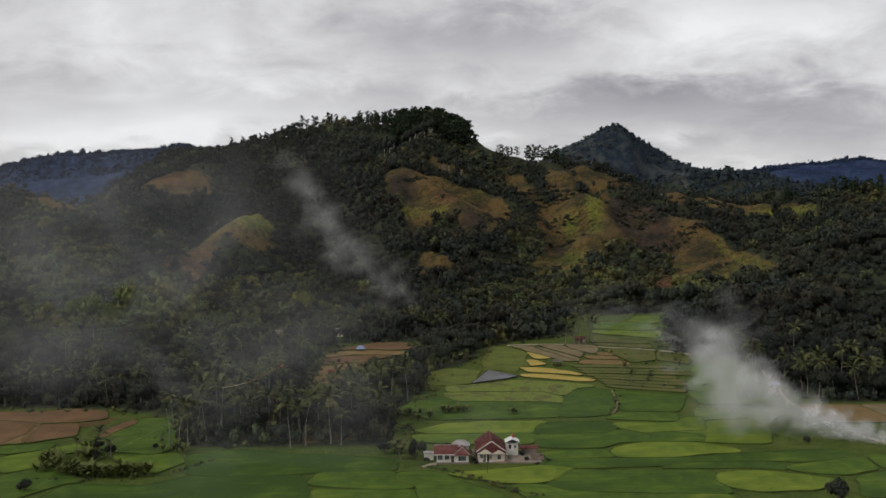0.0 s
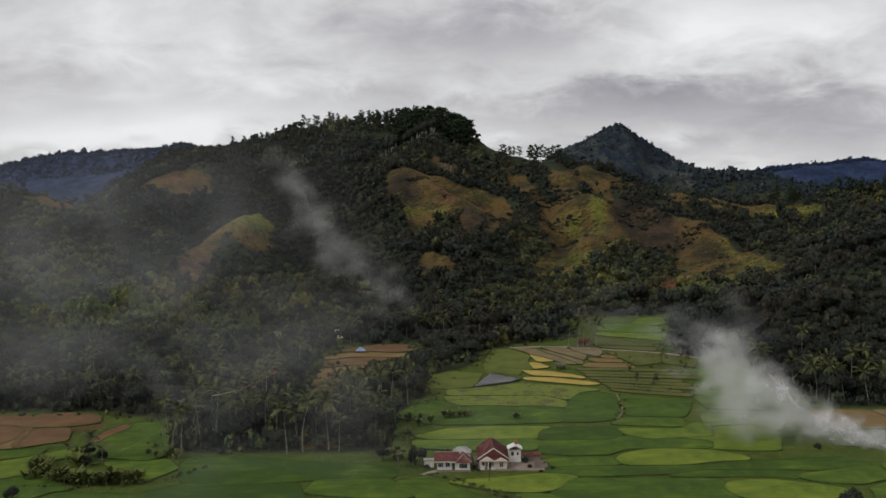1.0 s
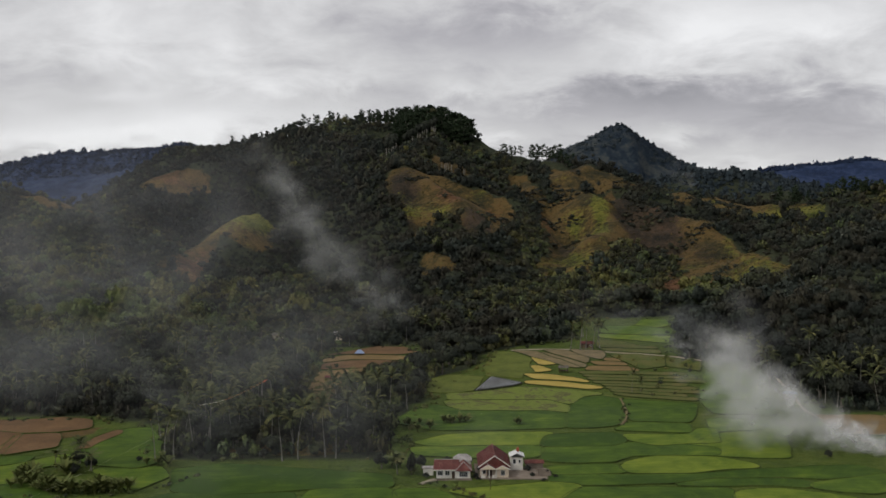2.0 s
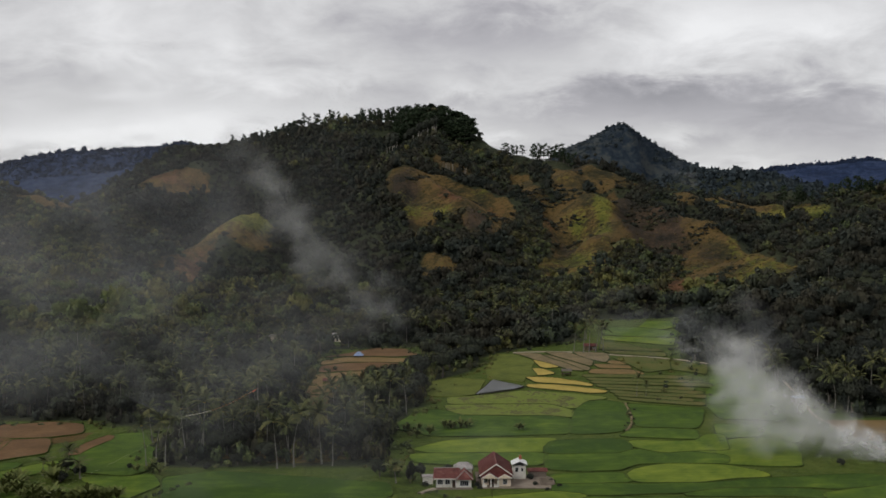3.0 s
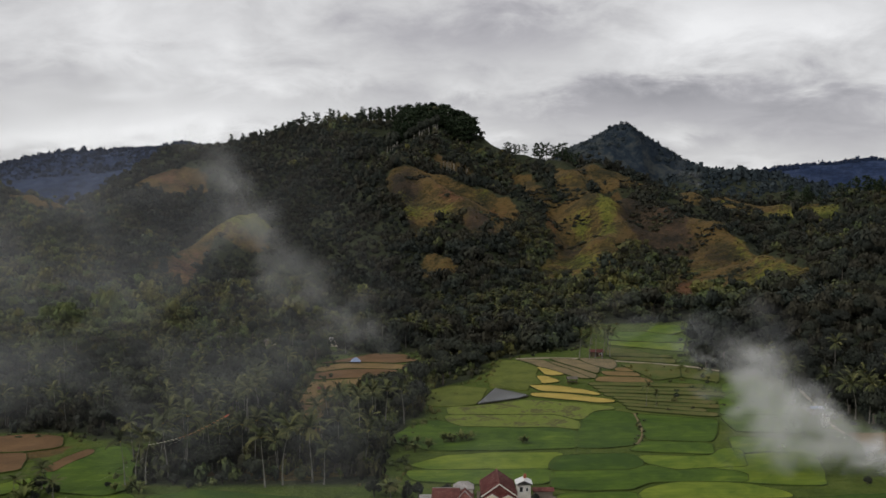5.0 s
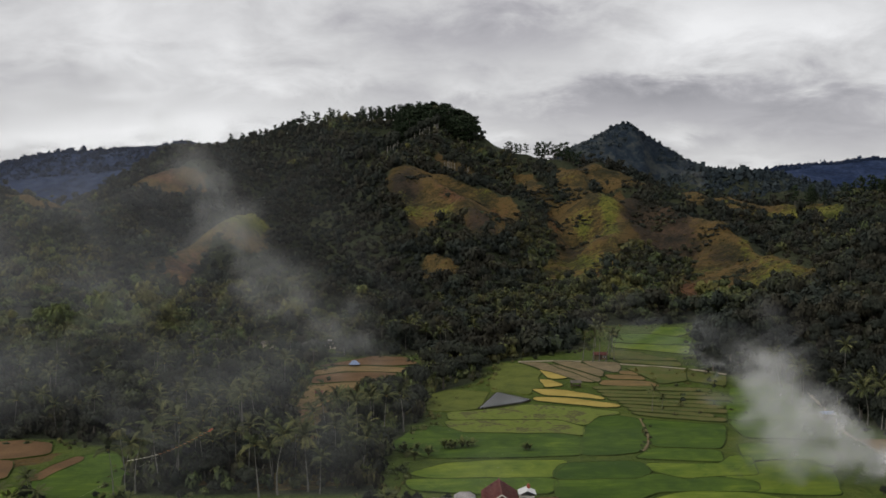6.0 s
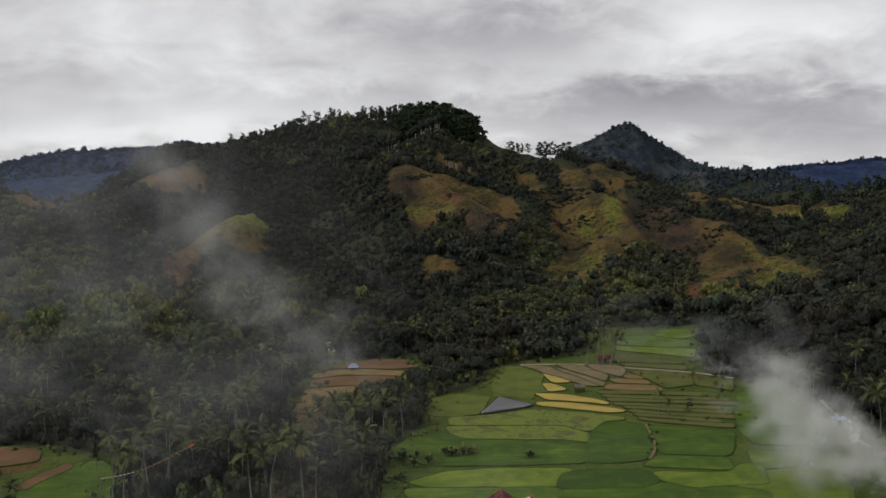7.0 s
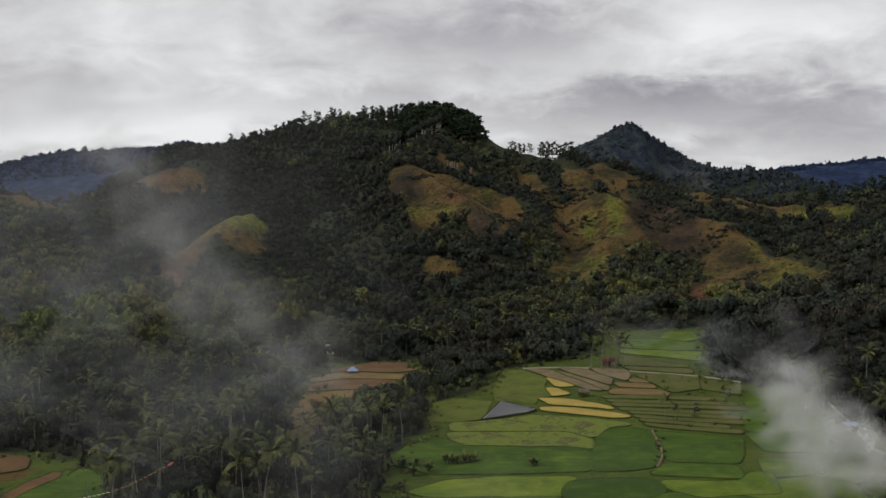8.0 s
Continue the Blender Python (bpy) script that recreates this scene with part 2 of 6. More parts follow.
FAR_RIGHT = [(900, 4300, 200), (1321, 4380, 299), (1523, 4480, 323), (1696, 4480, 332), (1819, 4480, 351), (1937, 4480, 338), (2212, 4380, 294), (3600, 4200, 240)]
RIDGES = [(MAIN, 0.62, 22), (KNOLL, 0.45, 25), (GREEN_SPUR, 0.72, 6), (RIGHT_SPUR, 0.72, 6), (MID_SPUR, 0.6, 5), (EDGE_SPUR, 0.75, 8), (FOOT_SPUR, 0.65, 6), (LEFT_SPUR, 0.7, 6), (UPPER_SPUR, 0.5, 20), (SIDE_HILL, 0.42, 25),
          (LEFT_RISE, 0.25, 40), (RIGHT_RISE, 0.3, 30), (FAR_LEFT, 0.45, 60), (CONE, 0.62, 40), (MIDDLE, 0.35, 50), (FAR_RIGHT, 0.35, 80)]


def sm(a, b, v):
    t = np.clip((np.asarray(v, float) - a) / (b - a), 0, 1)
    return t * t * (3 - 2 * t)


def near_line(x, y, line):
    """Distance to a crest line, and the crest's height there."""
    best = np.full(np.shape(x), 1e9)
    crest = np.zeros(np.shape(x))
    for (ax, ay, az), (bx, by, bz) in zip(line, line[1:]):
        dx, dy = bx - ax, by - ay
        t = np.clip(((x - ax) * dx + (y - ay) * dy) / (dx * dx + dy * dy), 0, 1)
        d = np.hypot(x - ax - t * dx, y - ay - t * dy)
        near = d < best
        best = np.where(near, d, best)
        crest = np.where(near, az + t * (bz - az), crest)
    return best, crest


def floor_z(x, y):
    """The valley floor: level paddies, then terraces that climb to the foot of the hill."""
    right = 1 / (1 + np.exp(-(x - 15) / 18))
    rise = np.interp(y, [390, 430, 455, 500, 610], [0, 0.24, 0.42, 0.72, 1.0])
    return rise * (3.5 + 8.5 * right)


def height(x, y):
    x, y = np.asarray(x, float), np.asarray(y, float)
    apron = np.interp(y, [590, 800, 980, 1130, 1280, 1450, 1800, 2500, 5000], [0, 17, 32, 50, 72, 95, 60, 30, 0])
    z = floor_z(x, y) + apron
    rough = fbm(x, y, 90, 3, 4)
    hilly = sm(590, 760, y)
    peaks = [np.exp(z / 4.0)]
    for line, slope, soft in RIDGES:
        d, c = near_line(x, y, line)
        h = c - slope * (np.sqrt(d * d + soft * soft) - soft)
        peaks.append(np.exp(np.clip(h, -60, 420) / 4.0))
    top = 4.0 * np.log(sum(peaks))
    z = np.where(y < 500, z + (top - z) * sm(500 - 120, 500, y) * (np.abs(x) > 1), top)
    cap = 188 + np.maximum(0, 46 - x) * 1.7 - np.maximum(0, x - 46) * 0.75 + np.maximum(0, 1330 - y) * 2 + np.maximum(0, y - 1600) * 2
    z = np.minimum(z, cap)
    side = sm(170, 330, np.abs(x + 10))
    return z + rough * 20 * hilly + rough * 6 * side + fbm(x, y, 26, 7, 3) * 5 * hilly - np.abs(fbm(x, y * 0.45, 34, 17, 3)) * 13 * hilly * (y < 1750)


SLOPES = [
    [(-62, 1050), (-45, 1092), (0, 1078), (25, 1055), (45, 1035), (58, 1015), (62, 985), (58, 940), (45, 890), (38, 866), (27, 870), (16, 900), (2, 930), (-8, 926), (-30, 890), (-36, 944), (-51, 1006)],
    [(128, 1215), (161, 1154), (179, 1141), (205, 1110), (178, 1100), (144, 1090), (132, 1056), (113, 1074), (112, 1098)],
    [(104, 1071), (135, 1045), (174, 1079), (171, 997), (158, 929), (158, 912), (139, 867), (128, 831), (111, 800), (104, 819), (77, 806), (77, 832), (95, 926), (99, 1037)],
    [(174, 1079), (190, 1005), (206, 965), (236, 940), (241, 915), (235, 899), (240, 860), (240, 780), (236, 700), (206, 612), (188, 640), (188, 700), (192, 753), (179, 756), (197, 847), (196, 901), (180, 888), (172, 911), (158, 912), (160, 942)],
    [(179, 756), (150, 669), (142, 687), (160, 763), (182, 814), (184, 785)],
    [(245, 1108), (340, 1116), (395, 1104), (350, 1058), (290, 1044), (240, 1062)],
    [(369, 1096), (382, 1044), (363, 989), (344, 994)],
    [(-186, 992), (-200, 972), (-210, 943), (-219, 889), (-223, 828), (-218, 814), (-200, 813), (-200, 842), (-202, 889), (-210, 932), (-194, 928), (-172, 915), (-164, 940), (-167, 973), (-180, 984)],
    [(-382, 1277), (-360, 1283), (-328, 1321), (-297, 1311), (-296, 1276), (-320, 1235), (-334, 1240), (-358, 1209)],
    [(-385, 940), (-350, 975), (-330, 950), (-352, 930)],
    [(-16, 839), (-9, 840), (0, 822), (7, 813), (-13, 808), (-14, 826)],
    [(78, 1269), (94, 1237), (100, 1122), (100, 1075), (91, 1068), (74, 1123), (77, 1249)],
    [(-8, 1220), (-1, 1223), (21, 1235), (31, 1225), (10, 1180), (-13, 1177)],
]


def inside(x, y, ring):
    """Distance to a ring in plan, positive inside."""
    d = np.full(np.shape(x), 1e9)
    odd = np.zeros(np.shape(x), bool)
    for (ax, ay), (bx, by) in zip(ring, ring[1:] + ring[:1]):
        dx, dy = bx - ax, by - ay
        t = np.clip(((x - ax) * dx + (y - ay) * dy) / (dx * dx + dy * dy), 0, 1)
        d = np.minimum(d, np.hypot(x - ax - t * dx, (y - ay - t * dy) * 0.6))
        if by != ay:
            odd ^= ((ay > y) != (by > y)) & (x < ax + (y - ay) * dx / dy)
    return np.where(odd, d, -d)


def bare_mask(x, y):
    """Open grass on the spurs: 0 to 1."""
    x, y = np.asarray(x, float), np.asarray(y, float)
    d = np.full(np.shape(x), -99.0)
    for ring in SLOPES:
        d = np.maximum(d, inside(x, y, ring))
    d = d + 3.0 + fbm(x, y, 24, 11, 4) * 17 - np.clip(np.abs(fbm(x, y * 0.45, 34, 17, 3)) - 0.16, 0, 1) * 20
    return np.clip(0.5 + d / 9.0, 0, 1)


# ------------------------------------------------------------------ where woods stand and where fields lie
LEFT_EDGE = ([280, 300, 350, 370, 400, 420, 445, 457, 470, 500, 512, 540], [-150, -17, -17, -16, -9, -7, -7, 2, 14, 18, 26, 70])
RIGHT_EDGE = ([370, 380, 400, 440, 458, 472, 500, 615], [200, 150, 141, 139, 136, 108, 113, 142])


def open_field(x, y):
    """True where fields, yards and paths keep the ground clear of woods."""
    x, y = np.asarray(x, float), np.asarray(y, float)
    main = (y < 612) & (x > np.interp(y, *LEFT_EDGE)) & (x < np.interp(y, *RIGHT_EDGE))
    main |= (y < 303) | ((y < 372) & (x > 90))
    inlet = (x > -190) & (x < -90 + (340 - y) * 0.12) & (y < 371 - 12 * sm(-130, -100, x))
    tent = (x > np.where(y < 500, -58, -61)) & (x < -12) & (y > np.interp(x, [-62, -50, -40, -25, -12], [402, 418, 452, 472, 490])) & (y < 560)
    lane = (np.abs(x + 50 + (y - 420) * 0.12) < 4) & (y > 385) & (y < 470)
    for hx, hy in ((-61, 582), (-96, 580), (-125, 576)):
        lane = lane | (np.hypot((x - hx) / 7.5, (y - hy) / 17) < 1)
    return main | inlet | tent | lane


def grid_axis(fine0, fine1, step, far0, far1, grow=1.12):
    axis = list(np.arange(fine0, fine1 + 0.01, step))
    s = step
    while axis[-1] < far1:
        s = min(s * grow, 48)
        axis.append(min(axis[-1] + s, far1))
    s = step
    while axis[0] > far0:
        s = min(s * grow, 60)
        axis.insert(0, max(axis[0] - s, far0))
    return np.array(axis)


def link_mesh(name, verts, faces, mat, attrs=None, smooth=False):
    me = bpy.data.meshes.new(name)
    me.from_pydata([tuple(v) for v in verts] if not isinstance(verts, np.ndarray) else verts.tolist(), [], faces.tolist() if isinstance(faces, np.ndarray) else faces)
    for key, values in (attrs or {}).items():
        at = me.attributes.new(key, "FLOAT", "POINT")
        at.data.foreach_set("value", np.asarray(values, np.float32).ravel())
    me.materials.append(mat)
    if smooth:
        me.polygons.foreach_set("use_smooth", np.ones(len(me.polygons), bool))
    return new(name, me)


def sheet(nx, ny):
    i = np.arange(nx * ny).reshape(ny, nx)
    return np.stack([i[:-1, :-1], i[:-1, 1:], i[1:, 1:], i[1:, :-1]], -1).reshape(-1, 4)


def lay_grid():
    xs = grid_axis(-480, 480, 5.0, -4900, 4900)
    ys = grid_axis(150, 1500, 5.0, -1200, 4950)
    return xs, ys, height(*np.meshgrid(xs, ys))


GRID = lay_grid()


def on_ground(x, y):
    """Height of the laid sheet, between its corners."""
    xs, ys, Z = GRID
    x, y = np.asarray(x, float), np.asarray(y, float)
    i = np.clip(np.searchsorted(xs, x) - 1, 0, len(xs) - 2)
    j = np.clip(np.searchsorted(ys, y) - 1, 0, len(ys) - 2)
    u, v = (x - xs[i]) / (xs[i + 1] - xs[i]), (y - ys[j]) / (ys[j + 1] - ys[j])
    return (Z[j, i] * (1 - u) + Z[j, i + 1] * u) * (1 - v) + (Z[j + 1, i] * (1 - u) + Z[j + 1, i + 1] * u) * v


def build_ground():
    xs, ys, Z = GRID
    X, Y = np.meshgrid(xs, ys)
    def spot(cx, cy, rx, ry, lean=0.0):
        return np.exp(-((X - cx - lean * (Y - cy)) / rx) ** 2 - ((Y - cy) / ry) ** 2)

    lush = spot(150, 985, 10, 85, 0.12) + spot(124, 975, 8, 25) * 0.8 + spot(110, 860, 14, 40) * 0.35 + spot(-190, 985, 24, 34) * 1.7 + spot(-2, 925, 10, 40) * 0.5 + spot(-28, 965, 14, 45) * 0.28 + spot(243, 900, 8, 120, 0.1) * 0.7 + spot(222, 720, 22, 80) * 0.45 + spot(365, 1030, 50, 60) + spot(0, 1130, 60, 20) * 0.2
    lush = np.clip(lush + fbm(X, Y, 40, 21) * 1.1, 0, 1)
    rust = np.clip(spot(160, 745, 20, 60) * 1.5 + spot(205, 930, 10, 50) * 0.55 + spot(118, 815, 12, 30) * 0.8 + spot(97, 1010, 14, 70) * 0.7 + spot(175, 900, 20, 25) * 0.7 + spot(-205, 850, 20, 50) * 0.7 + spot(-340, 1290, 45, 60) * 0.5 + spot(205, 1000, 10, 40) * 0.6 + spot(8, 975, 9, 60, -0.25) * 0.55 + spot(45, 985, 14, 40) * 0.4 + fbm(X, Y, 36, 23) * 0.8, 0, 1)
    # places where the open slopes turn darker brown
    fern = np.clip(spot(-44, 985, 16, 70) * 1.3 + spot(28, 905, 14, 45) * 0.9 + spot(188, 960, 24, 95) * 1.7 + spot(220, 850, 12, 40) * 0.5 + spot(112, 915, 9, 22) + spot(130, 905, 7, 22) + spot(140, 1150, 14, 20) * 0.7 + fbm(X, Y, 30, 29) * 0.9, 0, 1)
    bare = bare_mask(X, Y)
    turf = np.where(open_field(X, Y), 1.0, 0.0)
    lane = (np.abs(X + 50 + (Y - 420) * 0.12) < 7) & (Y > 370) & (Y < 450)
    earth = (np.hypot((X + 42) / 26, (Y - 318) / 9) < 1) | (np.hypot((X + 128) / 9, (Y - 346) / 14) < 1)
    bare = np.where(lane | earth, np.maximum(bare, 0.75), bare)
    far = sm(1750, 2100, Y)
    # share of painted haze blue; less round the cone-shaped peak
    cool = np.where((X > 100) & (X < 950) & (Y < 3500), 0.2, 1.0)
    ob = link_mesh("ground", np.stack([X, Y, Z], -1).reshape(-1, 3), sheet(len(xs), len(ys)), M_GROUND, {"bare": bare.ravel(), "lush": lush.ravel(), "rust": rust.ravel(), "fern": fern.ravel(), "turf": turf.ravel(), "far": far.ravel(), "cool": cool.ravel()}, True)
    tagged(ob, "valley floor and hillsides of undergrowth and dry open grass", "ground", kind="structure")


build_ground()


# ------------------------------------------------------------------ more materials
def rice_extra(g, v, col):
    at = g.add("ShaderNodeAttribute")
    at.attribute_name = "tint"
    f = g.math("ADD", at.outputs["Fac"], g.math("MULTIPLY", g.math("SUBTRACT", g.noise(v, 0.07, 8, 0.72, 0.8), 0.5), 1.7))
    rows = g.add("ShaderNodeMapping")
    rows.inputs["Scale"].default_value = (0.12, 1.1, 1)
    g.wire(v, rows.inputs[0])
    f = g.math("ADD", f, g.math("MULTIPLY", g.math("SUBTRACT", g.noise(rows.outputs[0], 0.5, 5, 0.6), 0.5), 0.7))
    return g.mix(0.85, col, g.ramp(f, [(0.05, (0.02, 0.047, 0.006)), (0.45, (0.06, 0.102, 0.01)), (0.95, (0.162, 0.197, 0.022))]))


M_RICE = material("rice", [(0.04, 0.075, 0.008), (0.09, 0.13, 0.014)], (0.12, 2.2), 0.85, 0.5, extra=rice_extra)
M_BUND = material("bund_turf", [(0.018, 0.026, 0.009), (0.034, 0.05, 0.013), (0.055, 0.08, 0.018), (0.085, 0.088, 0.03)], (0.09, 1.2), 0.95, 0.5)
M_FALLOW = material("fallow_grass", [(0.045, 0.052, 0.02), (0.09, 0.115, 0.022), (0.125, 0.155, 0.028), (0.06, 0.054, 0.028), (0.15, 0.175, 0.032)], (0.1, 0.7), 0.9, 0.6)
M_RIPE = material("ripe_rice", [(0.22, 0.17, 0.035), (0.36, 0.27, 0.07)], (0.12, 1.8), 0.8, 0.5)
M_STUBBLE = material("stubble", [(0.075, 0.065, 0.035), (0.14, 0.11, 0.06), (0.19, 0.14, 0.075)], (0.12, 1.5), 0.9, 0.5)
M_TERRACE = material("terrace_weeds", [(0.035, 0.06, 0.014), (0.075, 0.085, 0.022), (0.11, 0.09, 0.035)], (0.1, 1.5), 0.9, 0.5)
M_LAWN = material("rough_grass", [(0.045, 0.056, 0.013), (0.082, 0.1, 0.019), (0.12, 0.128, 0.028)], (0.09, 0.9), 0.9, 0.6)
M_WEEDS = material("weeds", [(0.02, 0.03, 0.01), (0.036, 0.047, 0.014), (0.055, 0.057, 0.02)], (0.2, 1.5), 0.95, 0.5)
M_SOIL = material("soil", [(0.065, 0.042, 0.022), (0.11, 0.064, 0.032), (0.155, 0.095, 0.047)], (0.07, 1.2), 0.95, 0.5)
M_PLOTSOIL = material("damp_soil", [(0.018, 0.017, 0.013), (0.032, 0.029, 0.021)], (0.3, 2), 0.95, 0.5)
M_DRYCROP = material("dry_crop", [(0.095, 0.072, 0.034), (0.145, 0.098, 0.042), (0.19, 0.13, 0.056)], (0.1, 1.2), 0.95, 0.4)
M_PATH = material("path_earth", [(0.2, 0.17, 0.125), (0.31, 0.27, 0.21)], (0.2, 2), 0.95, 0.4)
M_FILM = material("mulch_film", [(0.2, 0.21, 0.22), (0.34, 0.35, 0.36)], (0.2, 3), 0.45, 0.2, gloss=0.5)
M_WALL = material("painted_wall", [(0.45, 0.43, 0.39), (0.6, 0.58, 0.53), (0.7, 0.68, 0.64)], (0.35, 3), 0.85, 0.15)
M_CREAM = material("cream_wall", [(0.55, 0.46, 0.36), (0.68, 0.58, 0.46)], (0.35, 3), 0.85, 0.15)
M_ROOF = material("red_roof", [(0.06, 0.017, 0.015), (0.105, 0.03, 0.026), (0.17, 0.075, 0.065)], (0.5, 3.5), 0.6, 0.3)
M_RUST = material("rusty_roof", [(0.07, 0.026, 0.021), (0.125, 0.04, 0.034), (0.2, 0.1, 0.085)], (0.5, 3), 0.7, 0.3)
M_ZINC = material("zinc_roof", [(0.19, 0.17, 0.165), (0.28, 0.26, 0.25), (0.39, 0.37, 0.36)], (0.4, 3), 0.45, 0.2, metal=0.3, gloss=0.5)
M_WHITE = material("white_roof", [(0.5, 0.5, 0.5), (0.66, 0.66, 0.66)], (0.4, 3), 0.5, 0.1, gloss=0.5)
M_GLASS = material("window_glass", [(0.015, 0.017, 0.02), (0.03, 0.032, 0.036)], (0.3, 2), 0.12, 0, gloss=0.5)
M_DARKWOOD = material("dark_wood", [(0.04, 0.025, 0.018), (0.08, 0.05, 0.035)], (0.6, 6), 0.7, 0.3)
M_CONCRETE = material("yard_concrete", [(0.13, 0.105, 0.085), (0.25, 0.21, 0.17)], (0.3, 3), 0.9, 0.3)
M_BLUE = material("blue_tarp", [(0.15, 0.21, 0.35), (0.27, 0.33, 0.47)], (0.5, 3), 0.5, 0.3)
M_RED = material("red_plastic", [(0.22, 0.06, 0.035), (0.3, 0.09, 0.05)], (0.5, 3), 0.4, 0.1)
M_ORANGE = material("orange_cloth", [(0.28, 0.12, 0.05), (0.4, 0.22, 0.1)], (0.5, 3), 0.7, 0.1)
M_PALECLOTH = material("pale_cloth", [(0.5, 0.48, 0.36), (0.65, 0.62, 0.5)], (0.5, 3), 0.7, 0.1)


# ------------------------------------------------------------------ small builders
def part(name, bm, mat, parent, label=""):
    me = bpy.data.meshes.new(name)
    bm.to_mesh(me)
    bm.free()
    me.materials.append(mat)
    ob = new(name, me)
    ob.parent = parent
    if label:
        tagged(ob, label)
    return ob


def empty(name, x, y, z, rz=0.0):
    ob = new(name)
    ob.matrix_world = pose(x, y, z, 0, 0, rz)
    return ob


def box(bm, x0, x1, y0, y1, z0, z1):
    vs = [bm.verts.new((x, y, z)) for z in (z0, z1) for x, y in ((x0, y0), (x1, y0), (x1, y1), (x0, y1))]
    for f in ((3, 2, 1, 0), (4, 5, 6, 7), (0, 1, 5, 4), (1, 2, 6, 5), (2, 3, 7, 6), (3, 0, 4, 7)):
        bm.faces.new([vs[i] for i in f])
    return bm


def boxed(*dims):
    return box(bmesh.new(), *dims)


def tri_mesh(name, verts, tris, mat, tint=None, smooth=False):
    """A mesh from arrays of corners and triangles, fast."""
    verts, tris = np.asarray(verts, np.float32), np.asarray(tris, np.int32)
    me = bpy.data.meshes.new(name)
    me.vertices.add(len(verts))
    me.vertices.foreach_set("co", verts.ravel())
    me.loops.add(tris.size)
    me.loops.foreach_set("vertex_index", tris.ravel())
    me.polygons.add(len(tris))
    me.polygons.foreach_set("loop_start", np.arange(0, tris.size, 3, dtype=np.int32))
    if tint is not None:
        at = me.attributes.new("tint", "FLOAT", "POINT")
        at.data.foreach_set("value", np.asarray(tint, np.float32).ravel())
    me.materials.append(mat)
    me.update(calc_edges=True)
    if smooth:
        me.polygons.foreach_set("use_smooth", np.ones(len(tris), bool))
    return me


# ------------------------------------------------------------------ trees
def ico(sub):
    bm = bmesh.new()
    bmesh.ops.create_icosphere(bm, subdivisions=sub, radius=1.0)
    v = np.array([p.co[:] for p in bm.verts])
    f = np.array([[p.index for p in q.verts] for q in bm.faces])
    bm.free()
    return v, f


ICO1 = ico(1)


def crown_arrays(rng, lobes, leaves, leaf_size, flat=0.75, spread=0.55, cores=99):
    """A crown about one unit in radius on its base at z = 0: rough lobes under a ragged coat of leaf clumps."""
    bv, bf = ICO1
    verts, tris, shade, base = [], [], [], 0
    centres = []
    for k in range(lobes):
        a, r = rng.uniform(0, 6.28) + k * 2.4, spread * math.sqrt(rng.uniform(0.05, 1))
        size = rng.uniform(0.34, 0.55) * (1.12 - 0.35 * r)
        c = np.array([r * math.cos(a), r * math.sin(a), flat * (0.75 - 0.55 * r * r) + rng.uniform(-0.12, 0.14)])
        if k == 0:
            c, size = np.array([0, 0, flat * 0.55]), 0.6
        v = bv * size * (1 + rng.normal(0, 0.2, (len(bv), 1)))
        v = v * (1, 1, flat) + c
        centres.append((c, size))
        if k >= cores:
            continue
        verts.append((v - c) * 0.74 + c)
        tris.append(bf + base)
        # inner lobes darker: shade inside the crown, put into the tint
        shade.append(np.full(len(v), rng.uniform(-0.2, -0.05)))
        base += len(v)
    for k in range(leaves):
        c, size = centres[rng.integers(len(centres))]
        n = rng.normal(size=3)
        n[2] = abs(n[2]) * 0.9 - 0.25
        n /= np.linalg.norm(n) + 1e-6
        p = c + n * size * np.array([1, 1, flat]) * rng.uniform(0.75, 1.2)
        t = np.cross(n, rng.normal(size=3))
        t /= np.linalg.norm(t) + 1e-6
        b = np.cross(n, t) * 0.8 + n * rng.uniform(-0.5, 0.5)
        s = leaf_size * rng.uniform(0.6, 1.4)
        verts.append(np.array([p - t * s, p + t * s * rng.uniform(0.5, 1), p + b * s * 1.5]))
        tris.append(np.array([[0, 1, 2]]) + base)
        # clumps get a lighter tint higher up, as top light painted in
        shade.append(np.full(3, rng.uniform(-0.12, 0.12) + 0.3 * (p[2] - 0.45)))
        base += 3
    return np.concatenate(verts), np.concatenate(tris), np.concatenate(shade)


def pine_arrays(rng, leaves=154, leaf_size=0.1):
    """An open, tiered pine crown, unit height, on the upper part of its stem."""
    verts, tris, shade, base = [], [], [], 0
    bv, bf = ICO1
    for k in range(7):
        z = 0.3 + 0.103 * k
        r = 0.19 * (1.1 - 0.1 * k)
        a = k * 2.4 + rng.uniform(-0.6, 0.6)
        off = rng.uniform(0.02, 0.12)
        c = np.array([math.cos(a) * off, math.sin(a) * off, z])
        v = bv * (r * 0.62, r * 0.62, 0.04) * (1 + rng.normal(0, 0.2, (len(bv), 1))) + c
        verts.append(v)
        tris.append(bf + base)
        shade.append(np.full(len(v), rng.uniform(-0.1, 0.1)))
        base += len(v)
        for j in range(leaves // 7):
            n = rng.normal(size=3)
            n /= np.linalg.norm(n)
            p = c + n * (r, r, 0.075) * rng.uniform(0.45, 1.25)
            t, b = rng.normal(size=3), rng.normal(size=3)
            s = leaf_size * rng.uniform(0.25, 0.5)
            verts.append(np.array([p - t * s, p + b * s, p + t * s]))
            tris.append(np.array([[0, 1, 2]]) + base)
            shade.append(np.full(3, rng.uniform(-0.15, 0.2)))
            base += 3
    return np.concatenate(verts), np.concatenate(tris), np.concatenate(shade)


